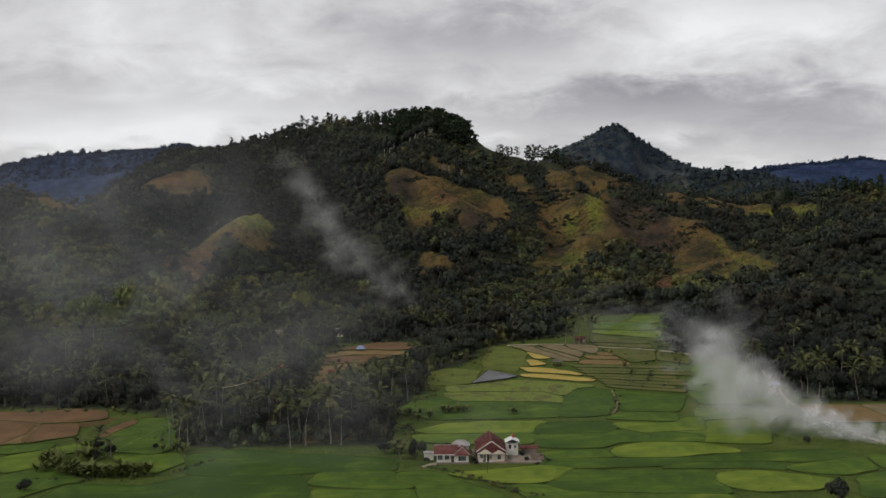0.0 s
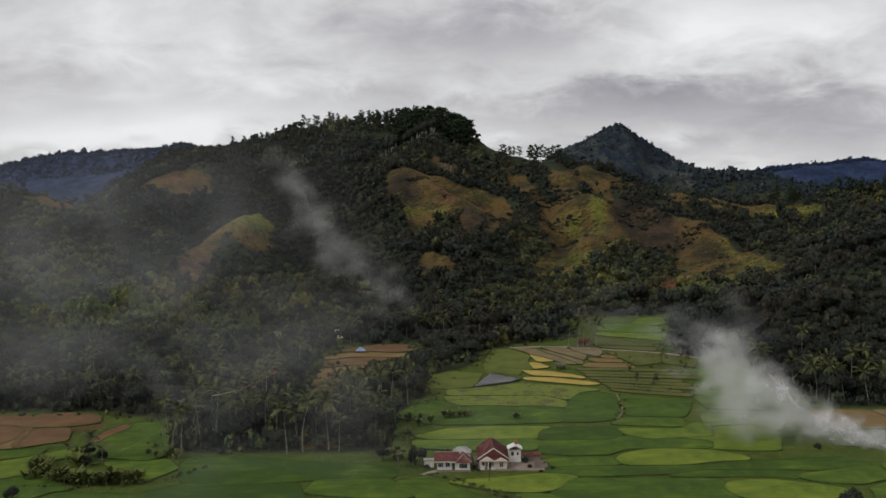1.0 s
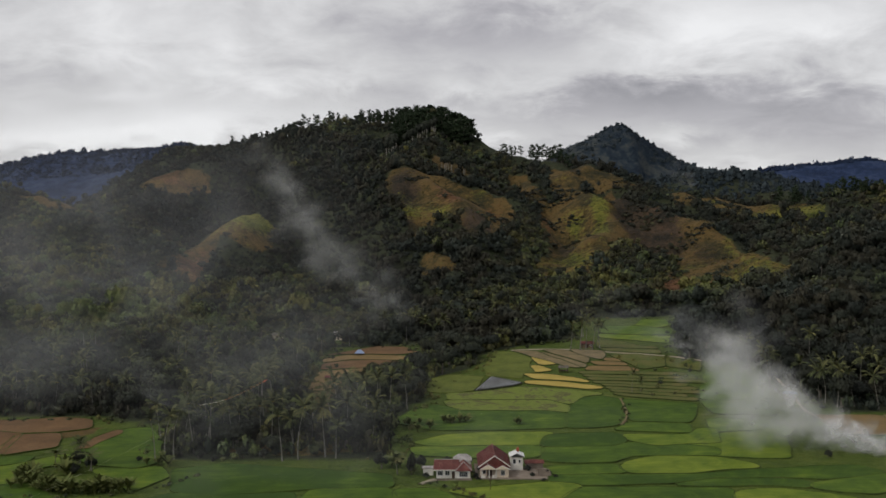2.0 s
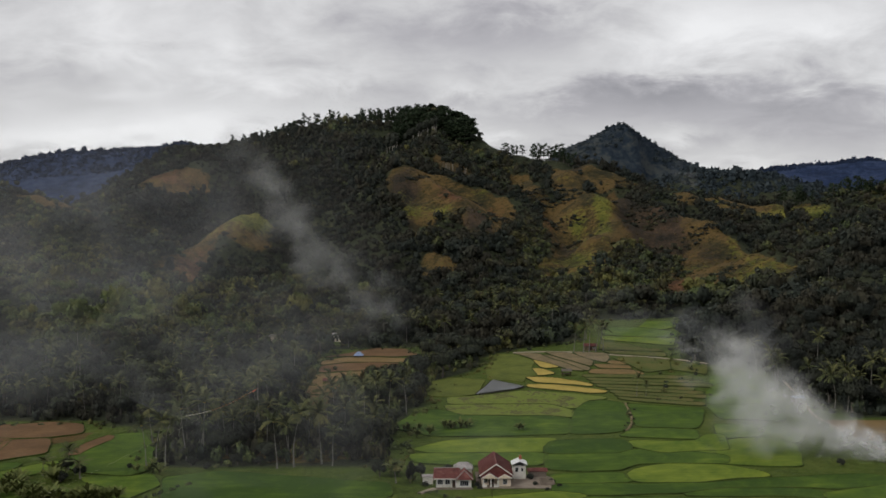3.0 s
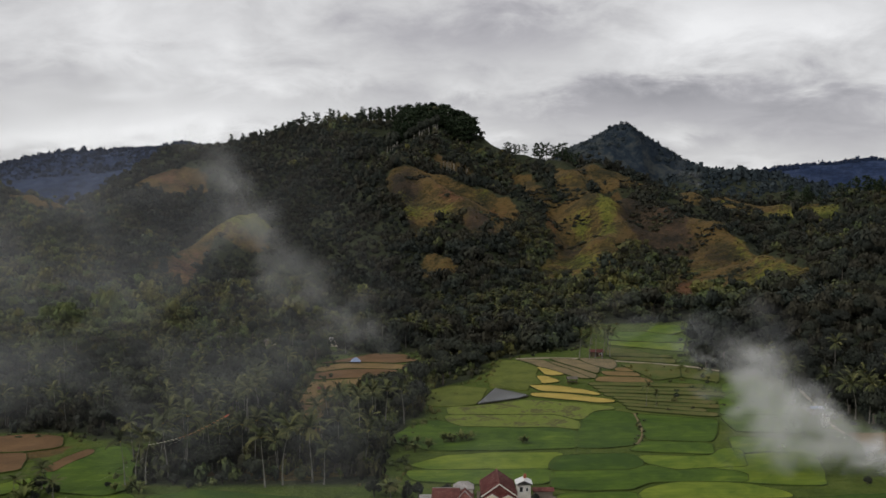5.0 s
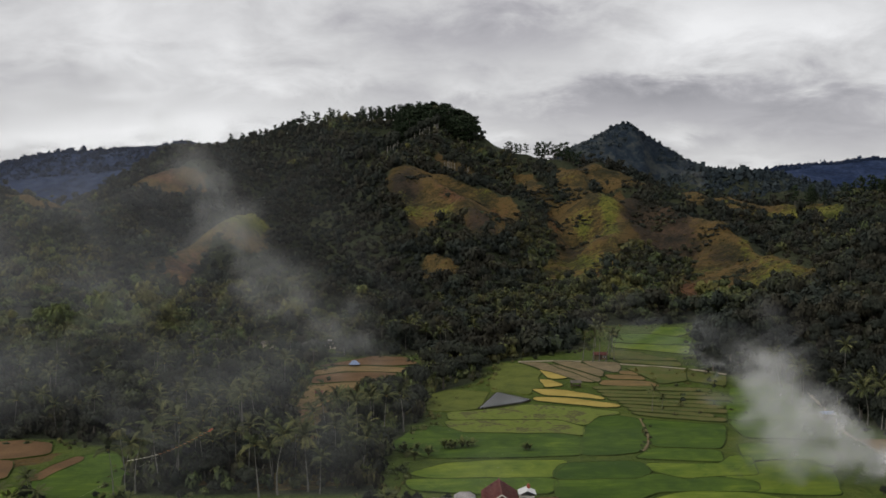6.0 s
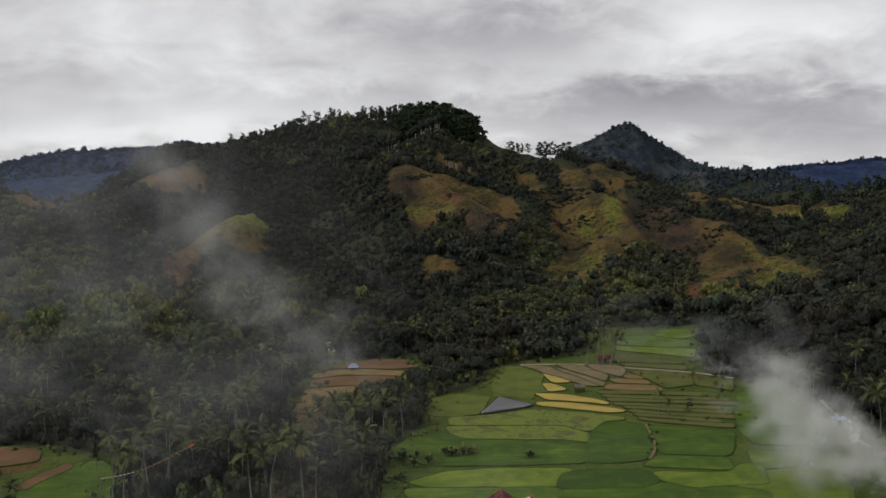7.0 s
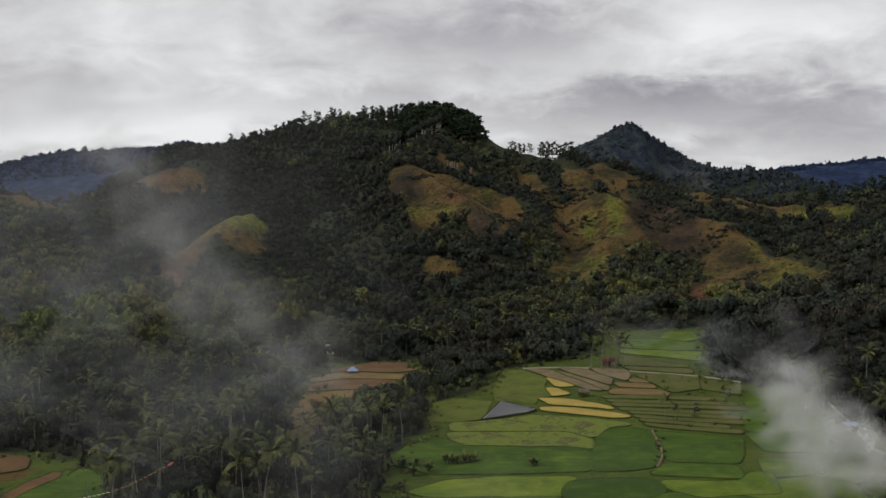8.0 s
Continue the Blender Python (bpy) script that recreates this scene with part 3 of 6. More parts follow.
def stem_arrays(points, radii, sides=6):
    verts, tris = [], []
    for (p, r) in zip(points, radii):
        for k in range(sides):
            a = 6.2832 * k / sides
            verts.append((p[0] + r * math.cos(a), p[1] + r * math.sin(a), p[2]))
    for i in range(len(points) - 1):
        for k in range(sides):
            a, b = i * sides + k, i * sides + (k + 1) % sides
            tris += [(a, b, b + sides), (a, b + sides, a + sides)]
    return np.array(verts), np.array(tris)


def stamp(name, templates, xs, ys, zs, sizes, heights, tints, mat, seed, smooth=True):
    """All the crowns of a wood in one mesh."""
    rng = np.random.default_rng(seed)
    V, T, S, base = [], [], [], 0
    pick = rng.integers(len(templates), size=len(xs))
    turn = rng.uniform(0, 6.28, len(xs))
    for k, (tv, tt, ts) in enumerate(templates):
        idx = np.nonzero(pick == k)[0]
        if not len(idx):
            continue
        c, s = np.cos(turn[idx])[:, None], np.sin(turn[idx])[:, None]
        x = tv[:, 0][None] * c - tv[:, 1][None] * s
        y = tv[:, 0][None] * s + tv[:, 1][None] * c
        v = np.stack([x * sizes[idx][:, None] + xs[idx][:, None], y * sizes[idx][:, None] + ys[idx][:, None], tv[:, 2][None] * heights[idx][:, None] + zs[idx][:, None]], -1)
        t = tt[None] + (np.arange(len(idx)) * len(tv))[:, None, None] + base
        V.append(v.reshape(-1, 3))
        T.append(t.reshape(-1, 3))
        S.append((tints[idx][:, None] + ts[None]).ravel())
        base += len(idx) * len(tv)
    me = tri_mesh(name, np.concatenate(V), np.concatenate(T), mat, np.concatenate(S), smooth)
    return new(name, me)


def scatter(x0, x1, y0, y1, step, seed, fan=0.47):
    """Jittered places over a stretch of the plan, in a wedge that widens up the valley."""
    rng = np.random.default_rng(seed)
    gx, gy = np.meshgrid(np.arange(x0, x1, step), np.arange(y0, y1, step))
    gx = (gx + rng.uniform(-0.48, 0.48, gx.shape) * step).ravel()
    gy = (gy + rng.uniform(-0.48, 0.48, gy.shape) * step).ravel()
    keep = np.abs(gx) < fan * (gy + 20) + 25
    return gx[keep], gy[keep]


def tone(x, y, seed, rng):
    # tone by place: darker to the right and uphill, lighter round two spots
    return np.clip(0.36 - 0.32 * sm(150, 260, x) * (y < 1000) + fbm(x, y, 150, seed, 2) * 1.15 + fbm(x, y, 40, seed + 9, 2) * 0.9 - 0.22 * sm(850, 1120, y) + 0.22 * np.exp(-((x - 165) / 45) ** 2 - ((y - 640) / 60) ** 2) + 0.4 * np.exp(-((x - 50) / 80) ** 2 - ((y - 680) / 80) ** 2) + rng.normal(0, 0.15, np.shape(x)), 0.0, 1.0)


def build_woods():
    rng = np.random.default_rng(5)
    low = [crown_arrays(rng, 8, 160, 0.15, cores=3) for _ in range(12)]
    mid = [crown_arrays(rng, 6, 56, 0.21, cores=1) for _ in range(12)]
    far = [crown_arrays(rng, 5, 32, 0.28, cores=1, flat=0.9) for _ in range(12)]
    dim = [crown_arrays(rng, 4, 20, 0.34, cores=1) for _ in range(8)]
    jobs = (("lower_woods", 525, 720, 7.4, low, 41), ("slope_woods", 720, 1010, 5.7, mid, 42), ("upper_woods", 1010, 1330, 6.0, far, 43), ("ridge_woods", 1330, 1830, 6.8, far, 44))
    for name, y0, y1, step, temps, seed in jobs:
        x, y = scatter(-900, 900, y0, y1, step, seed)
        keep = (bare_mask(x, y) < 0.42) & ~open_field(x, y)
        keep &= rng.uniform(size=len(x)) > 0.06
        if y0 >= 1330:
            d, c = near_line(x, y, MAIN)
            keep &= (d < 230) & (y < np.interp(x, [p[0] for p in MAIN], [p[1] for p in MAIN]) + 30)
            keep &= (d > 15) | ((x > -75) & (x < 50))
            keep &= np.hypot((x + 45) / 30, (y - 1335) / 40) > 1
        if name == "upper_woods":
            d, c = near_line(x, y, MAIN)
            keep &= (d > 11) | (x < 55)
        x, y = x[keep], y[keep]
        r = rng.uniform(0.45, 1.25, len(x)) * step * 0.72
        r *= np.where(rng.uniform(size=len(x)) > 0.94, 1.5, 1.0) * np.clip(1 + fbm(x, y, 60, 37, 2) * 1.2, 0.6, 1.5)
        h = r * rng.uniform(0.9, 1.7, len(x))
        z = on_ground(x, y) - 0.8 + rng.uniform(0, 1, len(x)) ** 5 * 10.0
        # the lowest woods get a lighter tint: sunlit treetops painted in
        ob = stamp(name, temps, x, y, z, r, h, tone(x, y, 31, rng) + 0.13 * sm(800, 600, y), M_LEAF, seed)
        tagged(ob, "dense dark green broadleaf forest covering the hillside", "forest", kind="stuff")
    # scrub on the open slopes
    x, y = scatter(-450, 450, 620, 1250, 4.6, 51)
    b = bare_mask(x, y)
    keep = (b > 0.25) & (fbm(x, y, 30, 57, 3) > 0.07 + 0.1 * b + 0.12 * (x < -150))
    x, y = x[keep], y[keep]
    r = rng.uniform(1.5, 4.6, len(x))
    ob = stamp("scrub", far, x, y, on_ground(x, y) - 0.9, r, r * rng.uniform(0.5, 0.95, len(x)), tone(x, y, 33, rng) * 0.8, M_LEAF, 52)
    tagged(ob, "scattered green scrub on the open grass slopes", "shrubs", kind="stuff")
    x, y = scatter(-450, 450, 620, 1320, 4.2, 53)
    keep = (bare_mask(x, y) > 0.4) & (rng.uniform(size=len(x)) > 0.5)
    x, y = x[keep], y[keep]
    r = rng.uniform(0.5, 1.7, len(x))
    ob = stamp("grass_tufts", dim, x, y, on_ground(x, y) - 0.35, r, r * rng.uniform(0.4, 0.8, len(x)), np.clip(0.4 + fbm(x, y, 40, 21) * 0.8 + rng.normal(0, 0.2, len(x)), 0, 1), M_TUFT, 54)
    tagged(ob, "coarse dry grass tufts on the open slopes", "grass", kind="stuff")
    # thicket under the valley's trees
    x, y = scatter(-260, 260, 304, 530, 5.4, 55)
    keep = ~open_field(x, y) & ~open_field(x, y - 3)
    x, y = x[keep], y[keep]
    r = rng.uniform(1.5, 3.8, len(x))
    ob = stamp("thicket", far, x, y, on_ground(x, y) - 0.6, r, r * rng.uniform(1.1, 2.2, len(x)), tone(x, y, 34, rng), M_LEAF, 56)
    tagged(ob, "tangled green thicket under the palms and trees", "thicket", kind="stuff")
    # tufts along the field margins and over the weedy terraces
    x, y = scatter(-190, 150, 300, 612, 2.6, 58)
    o = open_field(x, y)
    rim = o & ~(open_field(x - 7, y) & open_field(x + 7, y) & open_field(x, y + 9) & open_field(x, y - 6))
    weedy = (x > 78) & (x < 118) & (y > 402) & (y < 486) & (rng.uniform(size=len(x)) > 0.9 - 0.25 * sm(90, 116, x))
    patch = o & (x < 22) & (x > -8) & (y > 430) & (y < 500) & (rng.uniform(size=len(x)) > 0.9)
    keep = ((rim & (rng.uniform(size=len(x)) > 0.6)) | patch | weedy) & (y > 302)
    x, y = x[keep], y[keep]
    r = rng.uniform(0.5, 1.5, len(x)) ** 1.4
    ob = stamp("margin_scrub", dim, x, y, on_ground(x, y) - 0.3, r, r * rng.uniform(0.7, 1.4, len(x)), tone(x, y, 39, rng) + 0.42, M_LEAF, 59)
    tagged(ob, "low green scrub along field margins", "shrubs", kind="stuff")
    # far ranges, with distance haze put into the tree colours
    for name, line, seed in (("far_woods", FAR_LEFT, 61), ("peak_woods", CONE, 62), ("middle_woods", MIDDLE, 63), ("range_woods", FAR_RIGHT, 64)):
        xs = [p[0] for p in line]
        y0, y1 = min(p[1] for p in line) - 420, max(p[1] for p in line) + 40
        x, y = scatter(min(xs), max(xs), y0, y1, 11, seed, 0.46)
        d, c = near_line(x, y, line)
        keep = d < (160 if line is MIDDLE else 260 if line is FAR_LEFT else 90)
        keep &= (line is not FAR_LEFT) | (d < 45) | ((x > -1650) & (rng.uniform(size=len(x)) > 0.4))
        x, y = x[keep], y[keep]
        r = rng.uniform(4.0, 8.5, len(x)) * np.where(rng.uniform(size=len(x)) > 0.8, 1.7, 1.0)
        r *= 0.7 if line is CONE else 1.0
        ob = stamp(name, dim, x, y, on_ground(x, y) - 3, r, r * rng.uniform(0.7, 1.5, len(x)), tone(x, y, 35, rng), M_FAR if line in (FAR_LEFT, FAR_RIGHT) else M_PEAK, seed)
        tagged(ob, "distant mountain forest with the blue of haze in its colour", "forest", kind="stuff")


build_woods()


def tree_thing(name, seed, label, shade=0.3):
    """A broadleaf tree with its trunk, limbs and crown, unit crown radius 1."""
    rng = np.random.default_rng(seed)
    ob = empty(name, 0, 0, 0)
    v, t = stem_arrays([(0, 0, -0.2), (0.03, 0.02, 0.5), (0.0, 0.05, 1.0), (0.04, 0.0, 1.5)], [0.1, 0.075, 0.06, 0.03])
    verts, tris, base = [v], [t], len(v)
    for k in range(4):
        a = k * 1.57 + rng.uniform(-0.4, 0.4)
        v, t = stem_arrays([(0, 0.03, 0.7), (0.25 * math.cos(a), 0.25 * math.sin(a), 1.0), (0.5 * math.cos(a), 0.5 * math.sin(a), 1.3)], [0.05, 0.035, 0.015], 5)
        verts.append(v)
        tris.append(t + base)
        base += len(v)
    trunk = new("trunk", tri_mesh("trunk", np.concatenate(verts), np.concatenate(tris), M_BARK, None, True))
    trunk.parent = ob
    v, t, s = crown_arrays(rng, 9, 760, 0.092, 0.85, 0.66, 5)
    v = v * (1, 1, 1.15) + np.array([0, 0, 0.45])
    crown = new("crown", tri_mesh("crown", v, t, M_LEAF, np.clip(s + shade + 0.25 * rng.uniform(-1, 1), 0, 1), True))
    crown.parent = ob
    tagged(ob, label, "tree", "valley trees")
    return ob


def frond_arrays(rng, length, lift, bend):
    """One feather frond along +x: an arched rib that starts at the angle lift and bends down, with hanging leaflets."""
    n = 13
    p, ang, rib = np.zeros(3), radians(lift), []
    for i in range(n):
        rib.append(p.copy())
        p = p + np.array([math.cos(ang), 0, math.sin(ang)]) * length / (n - 1)
        ang -= radians(bend) / n * (0.5 + i / n)
    verts, tris = [], []
    for i in range(n - 1):
        p, q = rib[i], rib[i + 1]
        w = 0.06 * (1 - i / n) + 0.015
        b = len(verts)
        verts += [p + (0, -w, 0), p + (0, w, 0), q]
        tris.append((b, b + 1, b + 2))
        u = (i + 0.5) / n
        size = length * 0.24 * math.sin(0.45 + u * 2.3)
        for side in (-1, 1):
            b = len(verts)
            d = (q - p) / np.linalg.norm(q - p)
            tip = (p + q) / 2 + d * size * 0.6 + np.array([0, side * size * 0.75, -size * rng.uniform(0.25, 0.55)])
            verts += [p, q, tip]
            tris.append((b, b + 1, b + 2))
    return np.array(verts), np.array(tris)


def palm_thing(seed, tall, lean, fronds=22, split=True):
    """A coconut palm: bent ringed trunk and a head of feather fronds."""
    rng = np.random.default_rng(seed)
    ob = empty("coconut_palm", 0, 0, 0)
    pts, rad = [], []
    for i in range(10):
        u = i / 9
        pts.append((lean * u * u + 0.25 * math.sin(u * 5 + seed), 0.3 * lean * u, tall * u - 0.3))
        rad.append(0.22 * (1 - u) ** 3 + 0.13 - 0.04 * u)
    v, t = stem_arrays(pts, rad, 7)
    trunk = new("trunk", tri_mesh("trunk", v, t, M_PALEBARK, None, True))
    trunk.parent = ob
    top = np.array(pts[-1])
    shapes = [frond_arrays(rng, rng.uniform(4.6, 5.4), r, d) for r, d in ((74, 60), (46, 76), (22, 72), (-6, 62))]
    if split:
        data = [tri_mesh("frond", v, t, M_PALM, np.full(len(v), rng.uniform(0.2, 0.75))) for v, t in shapes]
    allv, allt, alls, base = [], [], [], 0
    for k in range(fronds):
        j = k % 4
        a = k * 2.399 + rng.uniform(-0.2, 0.2)
        if split:
            fr = new("frond", data[j])
            fr.parent = ob
            fr.matrix_local = Matrix.Translation(top) @ Matrix.Rotation(a, 4, "Z") @ Matrix.Rotation(rng.uniform(-0.3, 0.3), 4, "X")
        else:
            v, t = shapes[j]
            c, s = math.cos(a), math.sin(a)
            allv.append(np.stack([v[:, 0] * c - v[:, 1] * s, v[:, 0] * s + v[:, 1] * c, v[:, 2]], -1) + top)
            allt.append(t + base)
            alls.append(np.full(len(v), rng.uniform(0.1, 0.8)))
            base += len(v)
    if not split:
        crown = new("crown", tri_mesh("crown", np.concatenate(allv), np.concatenate(allt), M_PALM, np.concatenate(alls)))
        crown.parent = ob
    bm = bmesh.new()
    for k in range(7):
        a = k * 0.9
        bmesh.ops.create_icosphere(bm, subdivisions=1, radius=0.17, matrix=Matrix.Translation((top[0] + 0.32 * math.cos(a), top[1] + 0.32 * math.sin(a), top[2] - 0.3)))
    part("coconuts", bm, M_RIPE, ob, "bunch of yellow-green coconuts")
    tagged(ob, "tall coconut palm with a pale leaning trunk", "palm tree", "coconut palms")
    return ob


def gz(x, y):
    return float(on_ground(x, y))


def build_palms():
    rng = np.random.default_rng(8)
    kinds = [palm_thing(11, 14.5, 1.4), palm_thing(12, 16, -1.8), palm_thing(13, 12.5, 0.8), palm_thing(14, 15, 2.6)]
    plain = [palm_thing(21, 14, 1.5, 21, False), palm_thing(22, 16, -1.2, 22, False), palm_thing(23, 11.5, 0.6, 20, False), palm_thing(24, 13, 2.2, 20, False)]
    near = [(-85, 300, 0.85), (-83, 302.5, 0.85), (-81, 304, 0.95), (-76.7, 311, 1.1), (-72.5, 315, 1.1), (-48, 301, 0.95), (-43.5, 303, 1.0), (-36, 306, 1.08), (-32.5, 304, 0.8), (-13.2, 284, 0.36), (-107, 299, 0.5), (-103, 294, 0.46), (-100, 289, 0.38), (-112, 293, 0.34),
            (-20, 372, 0.95), (-14, 385, 0.9), (-66, 318, 0.95), (-58, 322, 0.9), (-92, 330, 0.85), (-26, 318, 0.7)]
    far = [(141, 384, 0.95), (144, 386, 1.05), (146, 392, 0.95), (149, 388, 0.9), (162, 382, 1.0), (169, 384, 0.95), (156, 390, 1.0), (147, 402, 1.0), (150, 412, 0.95), (146, 420, 0.9), (75.5, 412.5, 0.6), (79, 411.5, 0.42), (66, 498, 0.95), (69, 501, 0.9), (72, 499, 1.0), (62, 502, 0.85), (76, 503, 0.8)]
    far += [(-175 + 5.5 * k + rng.uniform(-2, 2), 388 + rng.uniform(-6, 16), rng.uniform(0.7, 0.95)) for k in range(11)]
    far += [(rng.uniform(-112, -22), rng.uniform(312, 420), rng.uniform(0.75, 1.05)) for k in range(64)]
    far += [(rng.uniform(128, 235), rng.uniform(388, 470), rng.uniform(0.75, 1.05)) for k in range(24)]
    far += [(rng.uniform(-190, -20), rng.uniform(430, 600), rng.uniform(0.75, 1.05)) for k in range(56)]
    far += [(rng.uniform(-20, 80), rng.uniform(515, 690), rng.uniform(0.75, 1.0)) for k in range(40)]
    used = set()
    for group, pool in ((near, kinds), (far, plain)):
        for x, y, k in group:
            if group is far and (open_field(x, y) and not (x > 55 and y > 410) or -62 < x < -36 and 372 < y < 445):
                continue
            src = pool[int(rng.integers(len(pool)))]
            wide = 0.95 if k > 0.65 or group is far else 2.0 if k < 0.4 else 1.4
            m = pose(x, y, gz(x, y), 0, 0, rng.uniform(0, 360)) @ Matrix.Diagonal((k * wide, k * wide, k, 1))
            if src.name not in used:
                used.add(src.name)
                src.matrix_basis = m
            else:
                ob = copy_thing(src, Matrix.Identity(4))
                ob.matrix_basis = m
    for src in kinds + plain:
        if src.name not in used:
            for o in (*src.children_recursive, src):
                bpy.data.objects.remove(o)


build_palms()


def build_valley_trees():
    rng = np.random.default_rng(9)
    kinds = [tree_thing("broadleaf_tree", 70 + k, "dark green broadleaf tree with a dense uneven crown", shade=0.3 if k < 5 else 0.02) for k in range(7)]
    x, y = scatter(-260, 260, 304, 526, 12.5, 77)
    keep = ~open_field(x, y) & ~open_field(x, y - 4) & ~open_field(x + 3, y) & ~open_field(x - 4, y)
    x, y = x[keep], y[keep]
    keep = rng.uniform(size=len(x)) > np.where((x < -20) & (y < 400) & (x > -110), 0.25, 0.06)
    keep = ~((x > -62) & (x < -36) & (y > 372) & (y < 445))
    x, y = x[keep], y[keep]
    for i, (a, b) in enumerate(zip(x, y)):
        r = rng.uniform(3.6, 6.2) * (1.3 if rng.uniform() > 0.88 else 1)
        m = pose(a, b, gz(a, b), 0, 0, rng.uniform(0, 360)) @ Matrix.Diagonal((r, r, r * rng.uniform(0.85, 1.35), 1))
        if i < len(kinds):
            kinds[i].matrix_basis = m
        else:
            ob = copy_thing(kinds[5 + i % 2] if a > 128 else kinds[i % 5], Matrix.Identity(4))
            ob.matrix_basis = m


build_valley_trees()


def build_slope_trees():
    """Large spreading trees that stand out of the forest on the lower slopes."""
    rng = np.random.default_rng(29)
    kinds = [tree_thing("spreading_tree", 270 + k, "large spreading pale green tree above the forest") for k in range(3)]
    spots = [(169, 585, 8), (186, 610, 9), (297, 960, 13), (112, 640, 9), (126, 650, 8), (70, 640, 8), (52, 690, 8), (20, 700, 9), (205, 690, 8), (150, 700, 7), (232, 640, 8), (250, 700, 10), (-40, 640, 8), (-90, 660, 9), (-130, 560, 8), (-180, 620, 9), (-220, 700, 10)]
    spots += [(rng.uniform(-300, 330), rng.uniform(600, 860), rng.uniform(6, 9)) for _ in range(34)]
    n = 0
    for x, y, r in spots:
        if open_field(x, y) or float(bare_mask(x, y)) > 0.2:
            continue
        m = pose(x, y, gz(x, y), 0, 0, rng.uniform(0, 360)) @ Matrix.Diagonal((r, r, r * rng.uniform(0.8, 1.1), 1))
        if n < 3:
            kinds[n].matrix_basis = m
            tagged(kinds[n], "", "", "spreading trees")
        else:
            copy_thing(kinds[n % 3], Matrix.Identity(4)).matrix_basis = m
        n += 1


build_slope_trees()


def build_mango_trees():
    rng = np.random.default_rng(19)
    src = tree_thing("mango_tree", 171, "large round dense green mango tree above palms")
    tagged(src, "", "", "mango trees")
    for i, (x, y, r) in enumerate(((-86, 412, 8.5), (-73, 424, 9.5), (-70, 408, 7), (-97, 428, 8), (-74, 442, 9), (-112, 408, 7.5), (-30, 400, 7), (-24, 424, 7.5), (-128, 440, 8.5), (186, 430, 8), (206, 455, 8), (-20, 350, 6.5), (-26, 338, 6))):
        m = pose(x, y, gz(x, y), 0, 0, rng.uniform(0, 360)) @ Matrix.Diagonal((r, r, r * 0.85, 1))
        if i == 0:
            src.matrix_basis = m
        else:
            copy_thing(src, Matrix.Identity(4)).matrix_basis = m


build_mango_trees()


def build_pines():
    rng = np.random.default_rng(10)
    kinds = []
    for k in range(4):
        ob = empty("pine_tree", 0, 0, 0)
        v, t = stem_arrays([(0, 0, -0.05), (0.01, 0, 0.4), (0, 0.01, 0.95)], [0.022, 0.017, 0.006], 5)
        tr = new("trunk", tri_mesh("trunk", v, t, M_BARK, None, True))
        tr.parent = ob
        v, t, s = pine_arrays(np.random.default_rng(90 + k))
        cr = new("crown", tri_mesh("crown", v, t, M_PINE, np.clip(s + 0.4, 0, 1), True))
        cr.parent = ob
        tagged(ob, "tall dark pine on the hill crest with a bare stem", "pine tree", "ridge pines")
        kinds.append(ob)
    spots = []
    for line, a, b, n, back in ((MAIN, 0.1, 0.62, 66, 6), (MAIN, 0.5, 0.69, 40, 9), (KNOLL, 0.62, 1.0, 40, 9)):
        pts = np.array(line, float)
        seg = np.r_[0, np.cumsum(np.hypot(*np.diff(pts[:, :2], axis=0).T))]
        for u in rng.uniform(a, b, n):
            d = u * seg[-1]
            spots.append((np.interp(d, seg, pts[:, 0]) + rng.normal(0, back), np.interp(d, seg, pts[:, 1]) + rng.normal(-4, back)))
    spots += [(rng.uniform(-70, 36), rng.uniform(1375, 1452)) for _ in range(130)]
    spots += [(76 + rng.normal(0, 1.5), 1345), (80, 1338), (86, 1330), (91, 1326), (97, 1312), (108, 1296), (111, 1290), (117, 1284), (121, 1280), (126, 1272), (129, 1266), (133, 1258), (137, 1250), (141, 1242), (146, 1232), (140, 1236), (150, 1222)]
    for i, (x, y) in enumerate(spots):
        h = rng.uniform(20, 27) if -75 < x < 40 and y > 1370 else rng.uniform(15, 23) if 60 <= x < 160 and y > 1150 else rng.uniform(13, 22)
        wide = h * rng.uniform(1.15, 1.5) if -75 < x < 40 else h * rng.uniform(0.85, 1.2)
        m = pose(x, y, gz(x, y), 0, 0, rng.uniform(0, 360)) @ Matrix.Diagonal((wide, wide, h, 1))
        if i < 4:
            kinds[i].matrix_basis = m
        else:
            ob = copy_thing(kinds[i % 4], Matrix.Identity(4))
            ob.matrix_basis = m


build_pines()


